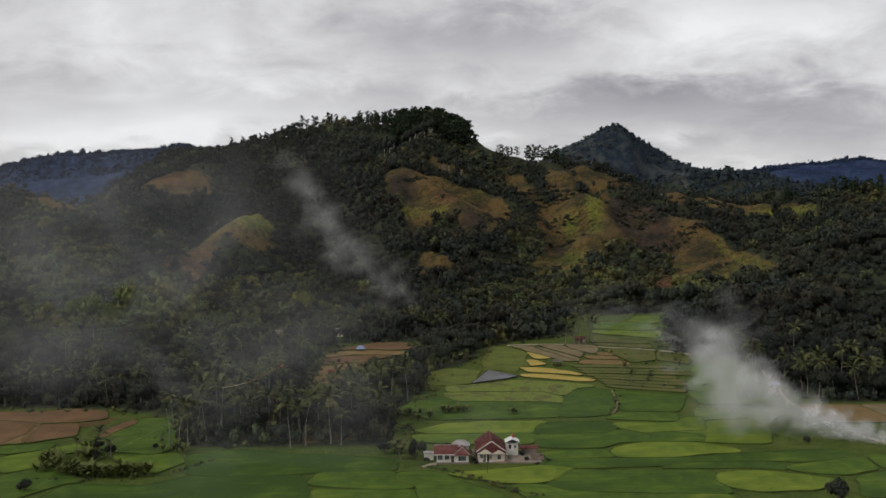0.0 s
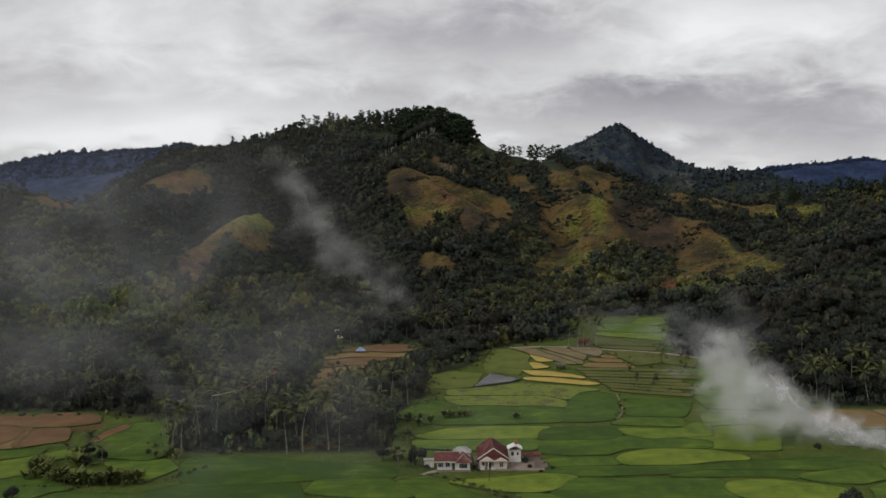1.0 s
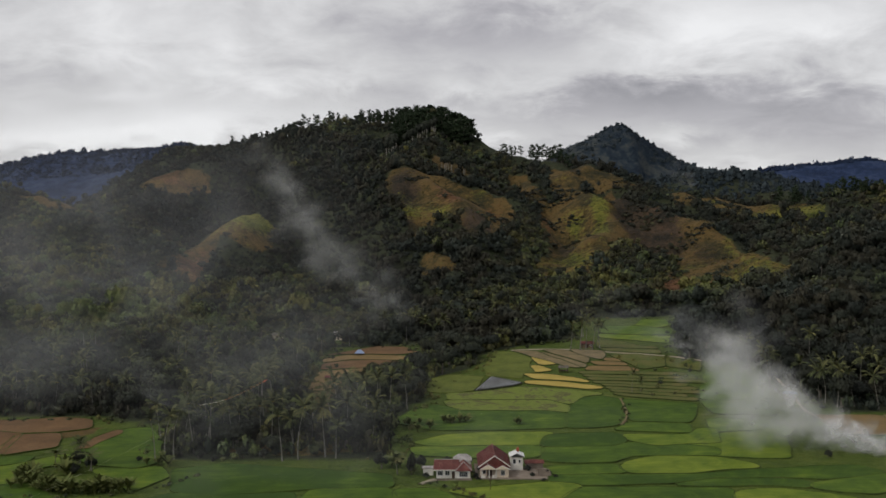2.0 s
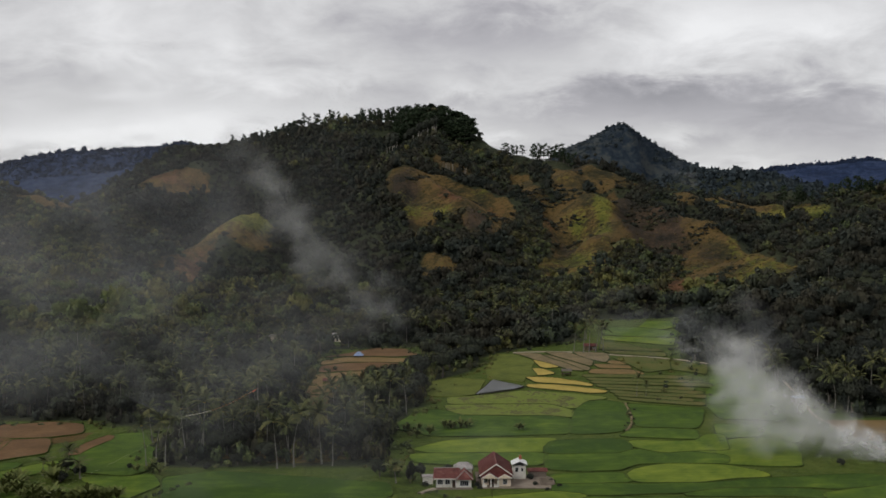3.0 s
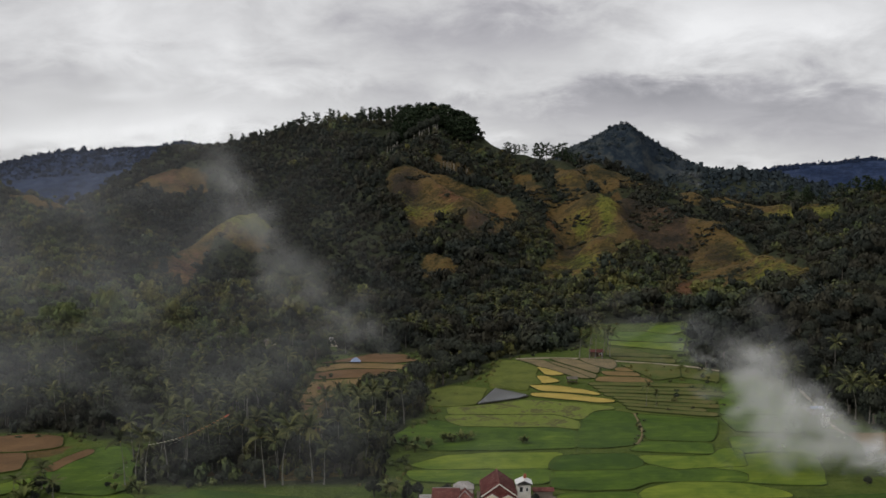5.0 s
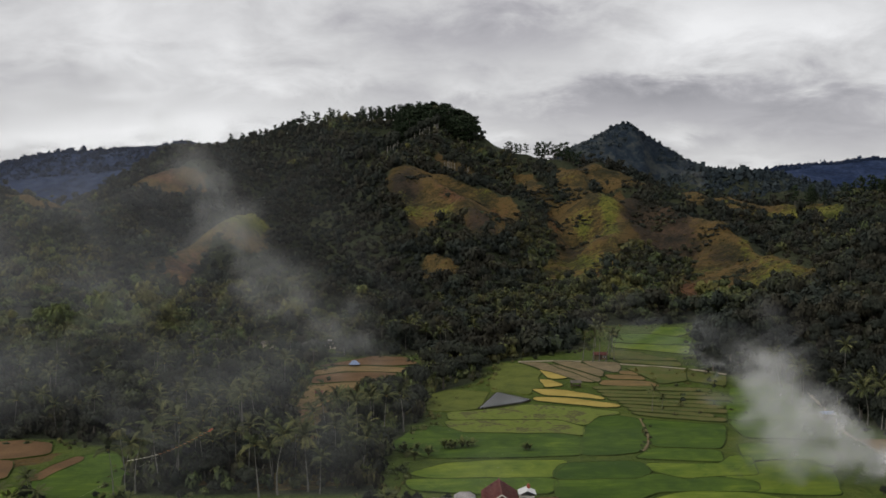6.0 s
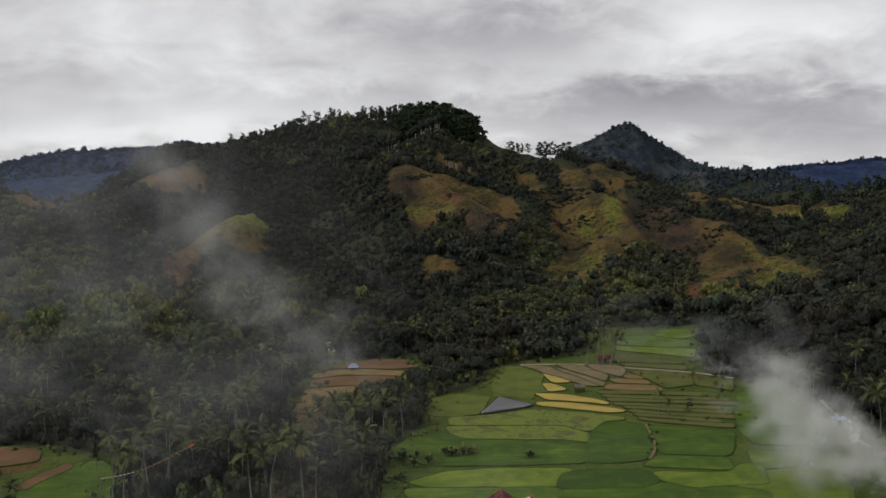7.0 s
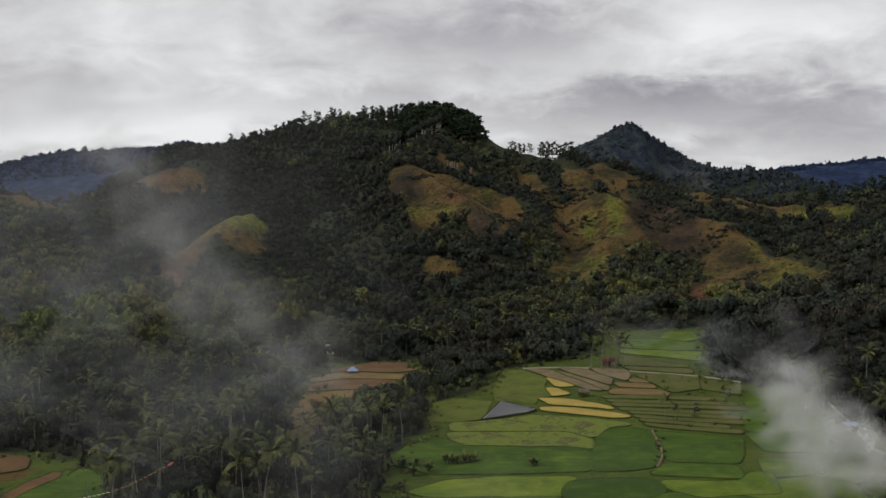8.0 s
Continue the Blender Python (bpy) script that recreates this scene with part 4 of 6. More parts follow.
# ------------------------------------------------------------------ fields
def smooth_ring(ring, radius=1.3, step=1.6):
    """The outline of a plot with slightly rounded corners and an uneven, hand-dug edge."""
    p = np.array(ring, float)
    for near in (radius, radius * 0.4):
        to, fro = np.roll(p, -1, 0) - p, np.roll(p, 1, 0) - p
        a, b = np.hypot(*to.T)[:, None], np.hypot(*fro.T)[:, None]
        p = np.stack([p + fro / b * np.minimum(near, b * 0.3), p + to / a * np.minimum(near, a * 0.3)], 1).reshape(-1, 2)
    q = np.vstack([p, p[:1]])
    seg = np.r_[0, np.cumsum(np.hypot(*np.diff(q, axis=0).T))]
    d = np.linspace(0, seg[-1], max(12, int(seg[-1] / step)), endpoint=False)
    x, y = np.interp(d, seg, q[:, 0]), np.interp(d, seg, q[:, 1])
    p = np.stack([x + 1.1 * fbm(x, y, 9, 75, 2), y + 1.6 * fbm(x, y, 9, 76, 2)], -1)
    area = np.sum(p[:, 0] * np.roll(p[:, 1], -1) - p[:, 1] * np.roll(p[:, 0], -1))
    return p if area > 0 else p[::-1]


def offset_ring(p, d):
    t = np.roll(p, -1, 0) - np.roll(p, 1, 0)
    t /= np.hypot(t[:, 0], t[:, 1])[:, None] + 1e-6
    return p + np.stack([t[:, 1], -t[:, 0]], -1) * d


def fill_ring(p, spacing=4.0):
    """Triangles over a plot, with points inside it so that it follows the land."""
    gx, gy = np.meshgrid(np.arange(p[:, 0].min(), p[:, 0].max(), spacing), np.arange(p[:, 1].min(), p[:, 1].max(), spacing))
    gx, gy = gx.ravel(), gy.ravel()
    odd, near = np.zeros(len(gx), bool), np.full(len(gx), 1e9)
    for (ax, ay), (bx, by) in zip(p, np.roll(p, -1, 0)):
        if by != ay:
            odd ^= ((ay > gy) != (by > gy)) & (gx < ax + (gy - ay) * (bx - ax) / (by - ay))
        near = np.minimum(near, np.hypot(gx - ax, gy - ay))
    keep = odd & (near > 1.2)
    pts = [Vector(q) for q in p] + [Vector(q) for q in zip(gx[keep], gy[keep])]
    n = len(p)
    out = delaunay_2d_cdt(pts, [(i, (i + 1) % n) for i in range(n)], [], 1, 1e-4)
    return np.array([v[:] for v in out[0]]), [list(f) for f in out[2]]


PLOTS = [0]


def plot(name, ring, mat, tint, label, category, group, rim=None, tall=0.3, wide=0.42, grow=0.75):
    """One plot inside its outline: a slab of crop and the low overgrown bund round it."""
    PLOTS[0] += 1
    lift = tall + 0.011 * (PLOTS[0] % 13)
    p = offset_ring(smooth_ring(ring), grow)
    v, faces = fill_ring(offset_ring(p, -0.15))
    z = height(v[:, 0], v[:, 1]) + lift + 0.1 * fbm(v[:, 0], v[:, 1], 5, 72, 2)
    base = np.array([v[:, 0].mean(), v[:, 1].mean(), z.mean() - tall])
    ob = empty(name, *base)
    crop = link_mesh("crop", np.column_stack([v, z]) - base, faces, mat, {"tint": np.full(len(v), tint)})
    crop.parent = ob
    rows, m = [], len(p)
    bank = 1 + 0.5 * fbm(p[:, 0], p[:, 1], 4, 78, 2)
    for off, dz in ((-0.3 * wide, -0.35), (-0.12 * wide, 0.07), (0.35 * wide, 0.06), (0.7 * wide, -1.2)):
        q = offset_ring(p, off)
        rows.append(np.column_stack([q, height(q[:, 0], q[:, 1]) + lift + np.where(dz > 0, dz * bank, dz)]))
    faces = [[k * m + i, k * m + (i + 1) % m, (k + 1) * m + (i + 1) % m, (k + 1) * m + i] for k in range(3) for i in range(m)]
    edge_ob = link_mesh("bund", np.concatenate(rows) - base, faces, rim or M_BUND, {"tint": np.full(4 * m, tint)})
    edge_ob.parent = ob
    tagged(ob, label, category, group)
    return ob


def rice_label(t):
    return "bright yellow-green rice paddy between low bunds" if t > 0.55 else "deep green rice paddy between low bunds" if t < 0.3 else "mid green rice paddy between low bunds"


def rice(tint, *ring):
    plot("rice_paddy", ring, M_RICE, tint, rice_label(tint), "rice field", "rice paddies")


def terrace(mat, label, category, *ring):
    plot("terrace_strip", ring, mat, 0.5, label, category, "terrace strips", M_WEEDS, 0.3, 0.75 if mat in (M_STUBBLE, M_DRYCROP) else 0.5, 0.1)


def build_near_paddies():
    rice(0.72, (51.6, 284.3), (50.2, 291.1), (54.1, 299.1), (62.1, 304.3), (73, 305.4), (81.4, 303.1), (88.5, 296.7), (90.2, 290.5), (75.9, 287.9), (68.2, 284))
    rice(0.4, (29.8, 293), (49.8, 294.2), (49.6, 288.8), (50.7, 284.3), (36.3, 282.5), (28.9, 283.1))
    rice(0.6, (90, 337.3), (107.4, 342.9), (110.3, 329.9), (102.6, 302.7), (91.9, 302.5), (83.6, 304.8), (74.5, 308), (78.5, 321.4))
    rice(0.5, (93.7, 364.7), (110.8, 361.7), (118.8, 347.4), (111.2, 332.8), (108, 345), (89.8, 340.4))
    rice(0.2, (29.1, 280.9), (69.4, 281.8), (89.5, 288.2), (105.7, 290.8), (118.4, 292.7), (122.8, 284.4), (104.2, 276.8), (90.3, 279.4), (72.9, 279), (61, 273.1), (34.9, 270.5), (28.5, 273.8))
    rice(0.2, (60.6, 271.1), (72.4, 276.8), (89.7, 277.2), (97.8, 274.6), (96.1, 267.2), (89.2, 270.3), (74.7, 270))
    rice(0.4, (97.7, 271.9), (103.3, 274), (123.1, 283), (121.6, 267.7), (111.4, 261.7), (101.3, 264), (96.8, 267.2))
    rice(0.68, (73.8, 251.8), (73.7, 259), (78.1, 264.8), (88, 266.3), (95.9, 262), (102.6, 259), (104.9, 254.8), (96.3, 245.8), (81.3, 244.4), (76.2, 247.2))
    rice(0.25, (36.1, 267.9), (74, 267.3), (74.8, 264.1), (72.3, 255.9), (73.6, 248.3), (73.5, 242.6), (60.7, 243.5), (47.8, 244.4), (32, 246.3), (27.5, 253.2))
    rice(0.72, (0.5, 265.2), (28.8, 273.8), (36.4, 269.9), (28.7, 256.9), (22.3, 253.1), (16.3, 254.2), (8.9, 259))
    rice(0.35, (17.6, 250.7), (26.7, 252), (31.8, 244.6), (45.9, 242.1), (73, 241), (72.7, 234.6), (22.4, 236.8))
    rice(0.35, (-12.9, 266.9), (-3.5, 267.7), (7.2, 251.6), (15.5, 240.4), (17.1, 232.5), (-5.1, 232.1), (-7, 251.3), (-12.5, 257.3))
    rice(0.42, (-34.3, 248.5), (-6.9, 246.7), (-5.2, 233.7), (-32.8, 231.6))
    rice(0.1, (-77.2, 290.5), (-63, 296.4), (-37.7, 289.1), (-15.3, 282.8), (-13.9, 269.5), (-35.1, 267.7), (-59.1, 261.4), (-71, 265.6))
    rice(0.08, (-103.6, 230.3), (-101.4, 254.3), (-79.9, 252.9), (-70.5, 263.7), (-58.9, 260.1), (-39.4, 264.3), (-36.8, 250.8), (-33.1, 231.6))
    rice(0.3, (-109.2, 301.9), (-112.3, 319.5), (-109.6, 347.8), (-101.1, 350.2), (-87.3, 320.1), (-83.9, 300), (-87.8, 291.9), (-100.1, 295.5))
    rice(0.45, (-100, 292.4), (-87.2, 289.5), (-82.3, 293.6), (-76.3, 281.5), (-81.8, 264.8), (-89.1, 279), (-98, 286.2))
    rice(0.55, (-132.3, 287.7), (-121.7, 299.9), (-114.8, 310.3), (-110.1, 299.4), (-116.7, 291.2), (-114.4, 278.5), (-123.8, 267.8))
    rice(0.3, (-139.2, 303.7), (-131, 305.6), (-123.7, 307.5), (-123.5, 299.9), (-134, 291.6))
    rice(0.25, (-122.7, 265.2), (-113.6, 276.3), (-106.8, 266.9), (-97.7, 258.7), (-103.3, 255.4), (-111, 238))
    rice(0.35, (-36.4, 253.7), (-35, 266.4), (-14.6, 268.1), (-12.4, 256.1), (-7.7, 250.2), (-12.1, 247.7), (-27.1, 250.9))
    rice(0.15, (-150, 205), (-61, 205), (-61, 230), (-150, 230))
    rice(0.35, (-60, 205), (-1, 205), (-1, 230), (-60, 230))
    rice(0.3, (0, 205), (69, 205), (69, 230), (0, 230))
    rice(0.2, (70, 205), (150, 205), (150, 230), (70, 230))
    rice(0.3, (106, 238), (150, 238), (150, 262), (124, 266), (112, 258))
    rice(0.35, (124, 268), (155, 264), (160, 284), (126, 286))


def build_valley_paddies():
    rice(0.2, (46, 376), (49.1, 391.7), (54.6, 403.6), (62.6, 405.8), (68.5, 401.6), (67.6, 382.2), (64, 362.4), (59.2, 353), (52, 349.4), (41.4, 348.6))
    rice(0.25, (-15.3, 368.7), (-10, 389.5), (-2.7, 392.7), (2, 388.8), (5.9, 380.3), (19.8, 379.7), (38.4, 379.2), (44.8, 373.6), (40.6, 348.5), (17.9, 345.5), (8.3, 345.3), (-4.4, 345.1), (-16.3, 357.4))
    rice(0.25, (69.9, 400.9), (77.2, 398.1), (96.6, 393.6), (91.6, 374.4), (85.7, 357.6), (66.4, 360.2), (67.3, 370), (69.6, 386.4))
    rice(0.35, (65, 357.3), (84.9, 354.8), (82, 340), (73.4, 341.1), (57.5, 344.1), (60.3, 350.2))
    rice(0.72, (-10.1, 324.3), (0.8, 337.3), (16.6, 341.5), (35.9, 341), (34.4, 335.4), (30.6, 326.3), (30.1, 321.2), (-4.2, 320.1))
    rice(0.45, (-10.6, 317.9), (29.9, 319.1), (30.4, 312.3), (27.2, 303.8), (10.1, 303.6), (-7.9, 307.2))
    rice(0.1, (30.9, 325.6), (34.9, 337), (55, 339.6), (58, 337.3), (57.8, 326.6), (53.2, 319.4), (31.1, 319.1))
    rice(0.6, (58.8, 336.5), (80.3, 336), (86.5, 346.5), (91.9, 346.6), (87.1, 323.3), (76.9, 322.5), (66.3, 319.5), (59.5, 326.6))
    rice(0.28, (30.9, 317), (53, 318), (59.1, 324.4), (65.9, 317.4), (76.4, 320.4), (84.7, 314.9), (82.1, 305.7), (55.6, 306), (49.5, 297.9), (41.7, 296.6), (29, 298.9))
    rice(0.3, (99, 374), (120, 372), (127, 400), (100, 398))
    rice(0.35, (101, 400), (128, 402), (128, 426), (106, 424))
    rice(0.4, (108, 426), (129, 428), (130, 450), (114, 448))
    for ring in ([(1, 414.7), (12.9, 416.6), (32.4, 424.5), (53.6, 417.2), (63.6, 411.7), (62, 408), (55.1, 407.3), (48.4, 393.8), (40.1, 402.2), (2, 402.9)],
                 [(0.1, 400.6), (39.8, 400.1), (47.9, 391), (45.7, 377.7), (38.7, 381.7), (5.6, 382.8), (1.4, 392.7)]):
        plot("fallow_plot", ring, M_FALLOW, 0.6, "fallow plot of patchy yellow-green grass", "field", "fallow plots")
    for ring in ([(25.5, 505.9), (32.6, 501.3), (40.6, 482.1), (38, 471), (39.4, 451.4), (34.1, 451.1), (32.6, 440.6), (28.7, 444.6), (19.2, 447.9), (19, 468), (22.5, 495)],
                 [(-7, 445.3), (2, 456.2), (16.6, 447.4), (12, 420), (2, 416.4), (-5.6, 418.6)]):
        plot("grass_plot", ring, M_LAWN, 0.5, "rough bright green grass plot beside the terraces", "field", "grass plots", M_LAWN)


def build_terraces():
    weeds = (M_TERRACE, "weedy olive green strip on a narrow terrace", "terrace")
    ripe = (M_RIPE, "golden strip of ripe rice on a terrace", "rice field")
    stubble = (M_STUBBLE, "brown stubble strip on a narrow terrace", "terrace")
    tan = (M_DRYCROP, "dry tan strip on a narrow terrace", "terrace")
    terrace(*ripe, (40.5, 486.4), (46.4, 481.1), (51.7, 467.2), (43.8, 467.1), (42.1, 473.4))
    terrace(*ripe, (38.9, 467.8), (43.7, 466.1), (48.5, 455), (40, 451.3), (39.6, 458.8))
    terrace(*ripe, (34.1, 450.2), (45.1, 448.1), (56.8, 439.8), (61.7, 433.1), (59.7, 430.8), (44, 437.9), (38.2, 439.2))
    terrace(*ripe, (33.8, 437), (45.7, 434.5), (65.6, 423.4), (65.5, 419.4), (57.8, 418.7), (42.7, 426.4), (34, 431.1))
    terrace(*stubble, (32.9, 505.7), (44, 500.5), (51.4, 484.6), (62.2, 458.8), (55.4, 461.1), (51.8, 468.1), (41.1, 487.4))
    terrace(*stubble, (45.2, 497.8), (50.1, 493.6), (65.1, 466.2), (62.8, 458.7), (51.3, 483.6))
    terrace(*stubble, (47.5, 504), (59.2, 499.1), (68.2, 479), (65.6, 468.2), (50.3, 495.8))
    terrace(*stubble, (60.7, 501.6), (77.3, 495.5), (75.8, 482.7), (73, 475.7), (63.6, 487.7))
    terrace(*tan, (74.8, 480.7), (80.9, 478.4), (82.3, 471.4), (73.6, 473.7))
    terrace(*tan, (67.4, 474), (82.1, 470.4), (83.3, 461.8), (68.3, 465.1))
    terrace(*tan, (64.7, 463.4), (83.6, 460), (86.8, 451.9), (84.6, 446.8), (62.3, 455.1))
    terrace(*weeds, (58.6, 452.6), (83.1, 450.8), (106, 447.2), (104.4, 441.3), (82.6, 445.2), (59.8, 447.3))
    terrace(*weeds, (59.7, 446.4), (83.7, 442.5), (108.5, 440.5), (106.9, 434.6), (83.2, 437), (60.9, 441.3))
    terrace(*weeds, (60.7, 440.5), (84.2, 437.9), (111.1, 433.8), (109.5, 428), (83.7, 432.6), (61.8, 435.5))
    terrace(*weeds, (61.7, 434.7), (79.4, 430.7), (101.6, 427.2), (99.9, 421.4), (78.9, 425.5), (62.8, 429.9))
    terrace(*weeds, (65.1, 429), (80, 426.6), (104.1, 420.6), (102.5, 415), (79.5, 421.5), (66.1, 424.2))
    terrace(*weeds, (66, 423.4), (80.5, 418.7), (106.7, 414.2), (105.2, 408.7), (80, 413.7), (67, 418.6))
    terrace(*weeds, (66.8, 417.8), (76, 416), (97.3, 408), (95.8, 402.7), (75.6, 411.2), (67.8, 413.2))
    terrace(*weeds, (67.6, 412.5), (76.6, 408.5), (100, 402), (98.6, 396.9), (76.2, 403.9), (68.6, 408))
    terrace(*weeds, (77.7, 486.8), (91.7, 486.1), (103, 479.2), (99.7, 460.5), (87.3, 454.5), (83.5, 468.5))
    terrace(*weeds, (103.2, 478.2), (117.4, 466.6), (112.6, 449.7), (100.1, 459.6))
    for tint, mat, ring in ((0.5, M_RICE, [(116.5, 605.3), (129.3, 602.4), (129.4, 581.6), (119.3, 571.2), (108.6, 588.5)]),
                            (0.4, M_RICE, [(89, 588.2), (108.2, 586.3), (118.7, 569), (123.4, 553.4), (118.8, 536.6), (108.7, 542.1), (84.2, 558.5)]),
                            (0.62, M_RICE, [(83.6, 554.8), (108.3, 540.4), (118, 533.5), (111.5, 511.8), (95.3, 528.5), (81.3, 540.6)]),
                            (0.45, M_TERRACE, [(79.7, 534), (91.6, 522.6), (96.3, 508.2), (103.7, 502.6), (104.2, 497.6), (75.1, 506)]),
                            (0.4, M_TERRACE, [(75.6, 503), (103.8, 495.5), (103, 486.1), (78.2, 496.5)])):
        plot("upper_paddy", ring, mat, tint, rice_label(tint), "rice field", "upper rice terraces", M_WEEDS, 0.3, 1.1, 0.2)


def build_tilled_plots():
    for mat, ring in ((M_SOIL, [(-190, 308), (-160, 306), (-140, 306), (-137, 318), (-142, 341), (-158, 347), (-190, 342)]),
                      (M_DRYCROP, [(-140, 307), (-134.5, 309), (-138, 323), (-141.2, 338.4), (-142, 341), (-138, 320)]),
                      (M_SOIL, [(-134, 309), (-122, 320), (-129, 341), (-141, 338.4), (-138, 323)]),
                      (M_SOIL, [(-158, 349), (-142, 342.5), (-130, 344), (-122, 350), (-126, 364), (-138, 370), (-150, 364), (-190, 362), (-190, 346)]),
                      (M_SOIL, [(-113.8, 317), (-113.6, 334), (-110.4, 347), (-108.6, 341), (-111, 327), (-111.4, 316)]),
                      (M_DRYCROP, [(134, 336), (156, 336), (157, 370), (134, 370)]),
                      (M_STUBBLE, [(158, 332), (198, 330), (199, 370), (159, 370)])):
        plot("tilled_plot", ring, mat, 0.5, "bare brown tilled plot with a furrowed edge", "field", "tilled plots", M_BUND, 0.3, 0.3, 1.1)
    for mat, ring in ((M_SOIL, [(-60.8, 523.2), (-50.9, 536.9), (-36.5, 556.4), (-21.1, 549.7), (-14, 526.2), (-23.6, 521.9), (-39.5, 527.5), (-50, 528.1)]),
                      (M_DRYCROP, [(-60, 510.1), (-49.6, 524.7), (-39.2, 524.1), (-23.4, 516.9), (-13.5, 511.2), (-13.1, 498.9), (-35.3, 507.4), (-47.8, 508.2), (-58.8, 497.8)]),
                      (M_SOIL, [(-57.1, 476.7), (-58.3, 493.7), (-47.3, 503.5), (-35, 504.2), (-13.7, 495), (-18.1, 485.6), (-35.5, 481.1), (-44.9, 481.6)]),
                      (M_DRYCROP, [(-57, 449.7), (-57.4, 470.6), (-44.5, 477.8), (-23.7, 480.1), (-25.4, 470.5), (-39.8, 459.6), (-45.5, 439.1), (-49.8, 424.1), (-56.2, 426.1)]),
                      (M_SOIL, [(-57.5, 403.8), (-56.2, 422.2), (-50.2, 420.3), (-52.7, 410.1)])):
        plot("tilled_plot", ring, mat, 0.5, "reddish brown tilled terrace beside the palms", "field", "tilled terraces", M_WEEDS)


build_near_paddies()
build_valley_paddies()
build_terraces()
build_tilled_plots()


def build_mulch():
    """A slanting vegetable plot: dark soil under silvery film rows."""
    ll, ul, ur, lr = (np.array(p, float) for p in ((12.4, 419.2), (20.2, 445.9), (32.5, 431.8), (28.5, 428)))
    bed = empty("vegetable_plot", 23, 426, gz(23, 426))

    def slab(name, p, q, w, lift, mat):
        n = 9
        rows = []
        for s, dz in ((-1, -0.7), (-0.85, 0.0), (0.85, 0.0), (1, -0.7)):
            u = np.linspace(0, 1, n)
            x, y = p[0] + (q[0] - p[0]) * u + s * w[0] , p[1] + (q[1] - p[1]) * u + s * w[1]
            rows.append(np.stack([x - 23, y - 426, height(x, y) + lift + dz - gz(23, 426)], -1))
        ob = link_mesh(name, np.concatenate(rows), sheet(n, 4), mat)
        ob.parent = bed

    v, faces = fill_ring(smooth_ring([(11.4, 418), (28.8, 426.8), (34, 431.4), (20, 447.2)]))
    soil = link_mesh("soil_bed", np.column_stack([v[:, 0] - 23, v[:, 1] - 426, height(v[:, 0], v[:, 1]) + 0.42 - gz(23, 426)]), faces, M_PLOTSOIL)
    soil.parent = bed
    for k in range(13):
        u = (k + 0.5) / 13
        slab("mulch_strip", ll + (lr - ll) * u, ul + (ur - ul) * u, (0.17, -0.03), 0.7, M_FILM)
    tagged(bed, "slanting vegetable plot with silvery plastic mulch rows", "vegetable plot")


build_mulch()


def ribbon(name, pts, width, mat, label, category):
    """A path that lies on the land."""
    pts = np.array(pts, float)
    seg = np.r_[0, np.cumsum(np.hypot(*np.diff(pts, axis=0).T))]
    d = np.linspace(0, seg[-1], int(seg[-1] / 3) + 2)
    cx, cy = np.interp(d, seg, pts[:, 0]), np.interp(d, seg, pts[:, 1])
    dx, dy = np.gradient(cx), np.gradient(cy)
    ln = np.hypot(dx, dy)
    w = width * (1 + 0.5 * fbm(cx, cy, 6, 91, 2))
    rows = []
    for s, dz in ((-0.5, -0.6), (-0.48, 0.35), (0, 0.45), (0.48, 0.35), (0.5, -0.6)):
        x, y = cx - dy / ln * w * s, cy + dx / ln * w * s
        rows.append(np.stack([x, y, height(x, y) + dz], -1))
    ob = link_mesh(name, np.concatenate(rows), sheet(len(d), 5), mat, None, True)
    tagged(ob, label, category, kind="structure")


ribbon("path", [(-2.5, 277.5), (-4.5, 275.5), (-6.5, 272.5)], 1.5, M_PATH, "short pale earth path by the house", "path")
ribbon("path", [(33, 508), (47.7, 505.4), (65.3, 500), (81, 492), (96.3, 485.8), (108.7, 478.6), (118, 470)], 0.9, M_PATH, "pale earth track above the terraces", "path")
ribbon("road", [(140, 296), (135, 318), (133, 341), (134, 379), (139, 408), (142, 440)], 1.2, M_PATH, "pale curving farm road", "road")
ribbon("path", [(61, 353), (65, 365), (67.4, 378), (68.7, 392), (69.2, 402)], 0.9, M_STUBBLE, "narrow earth ditch path between paddies", "path")


ribbon("hedge", [(-4, 274), (2, 267.5), (8, 260.5), (14, 253), (19, 246), (26, 237)], 1.9, M_BUND, "dark overgrown ditch bank between paddies", "ditch bank")


def bank_weeds():
    rng = np.random.default_rng(66)
    temps = [crown_arrays(rng, 4, 30, 0.3, cores=1) for _ in range(6)]
    X, Y = [], []
    for pts, n, wide in (([(-4, 274), (2, 267.5), (8, 260.5), (14, 253), (19, 246), (26, 237)], 90, 0.8), ([(61, 353), (65, 365), (67.4, 378), (68.7, 392), (69.2, 402)], 40, 0.7), ([(-112, 262), (-90, 259), (-76, 268), (-68, 284)], 40, 0.8)):
        p = np.array(pts, float)
        seg = np.r_[0, np.cumsum(np.hypot(*np.diff(p, axis=0).T))]
        d = rng.uniform(0, 1, n) * seg[-1]
        X.append(np.interp(d, seg, p[:, 0]) + rng.normal(0, wide, n))
        Y.append(np.interp(d, seg, p[:, 1]) + rng.normal(0, wide, n))
    x, y = np.concatenate(X), np.concatenate(Y)
    r = rng.uniform(0.35, 1.0, len(x))
    ob = stamp("bank_weeds", temps, x, y, on_ground(x, y) + 0.05, r, r * rng.uniform(0.6, 1.2, len(x)), rng.uniform(0.3, 0.95, len(x)), M_LEAF, 67)
    tagged(ob, "ragged green weeds along ditch banks between paddies", "weeds", kind="stuff")


bank_weeds()


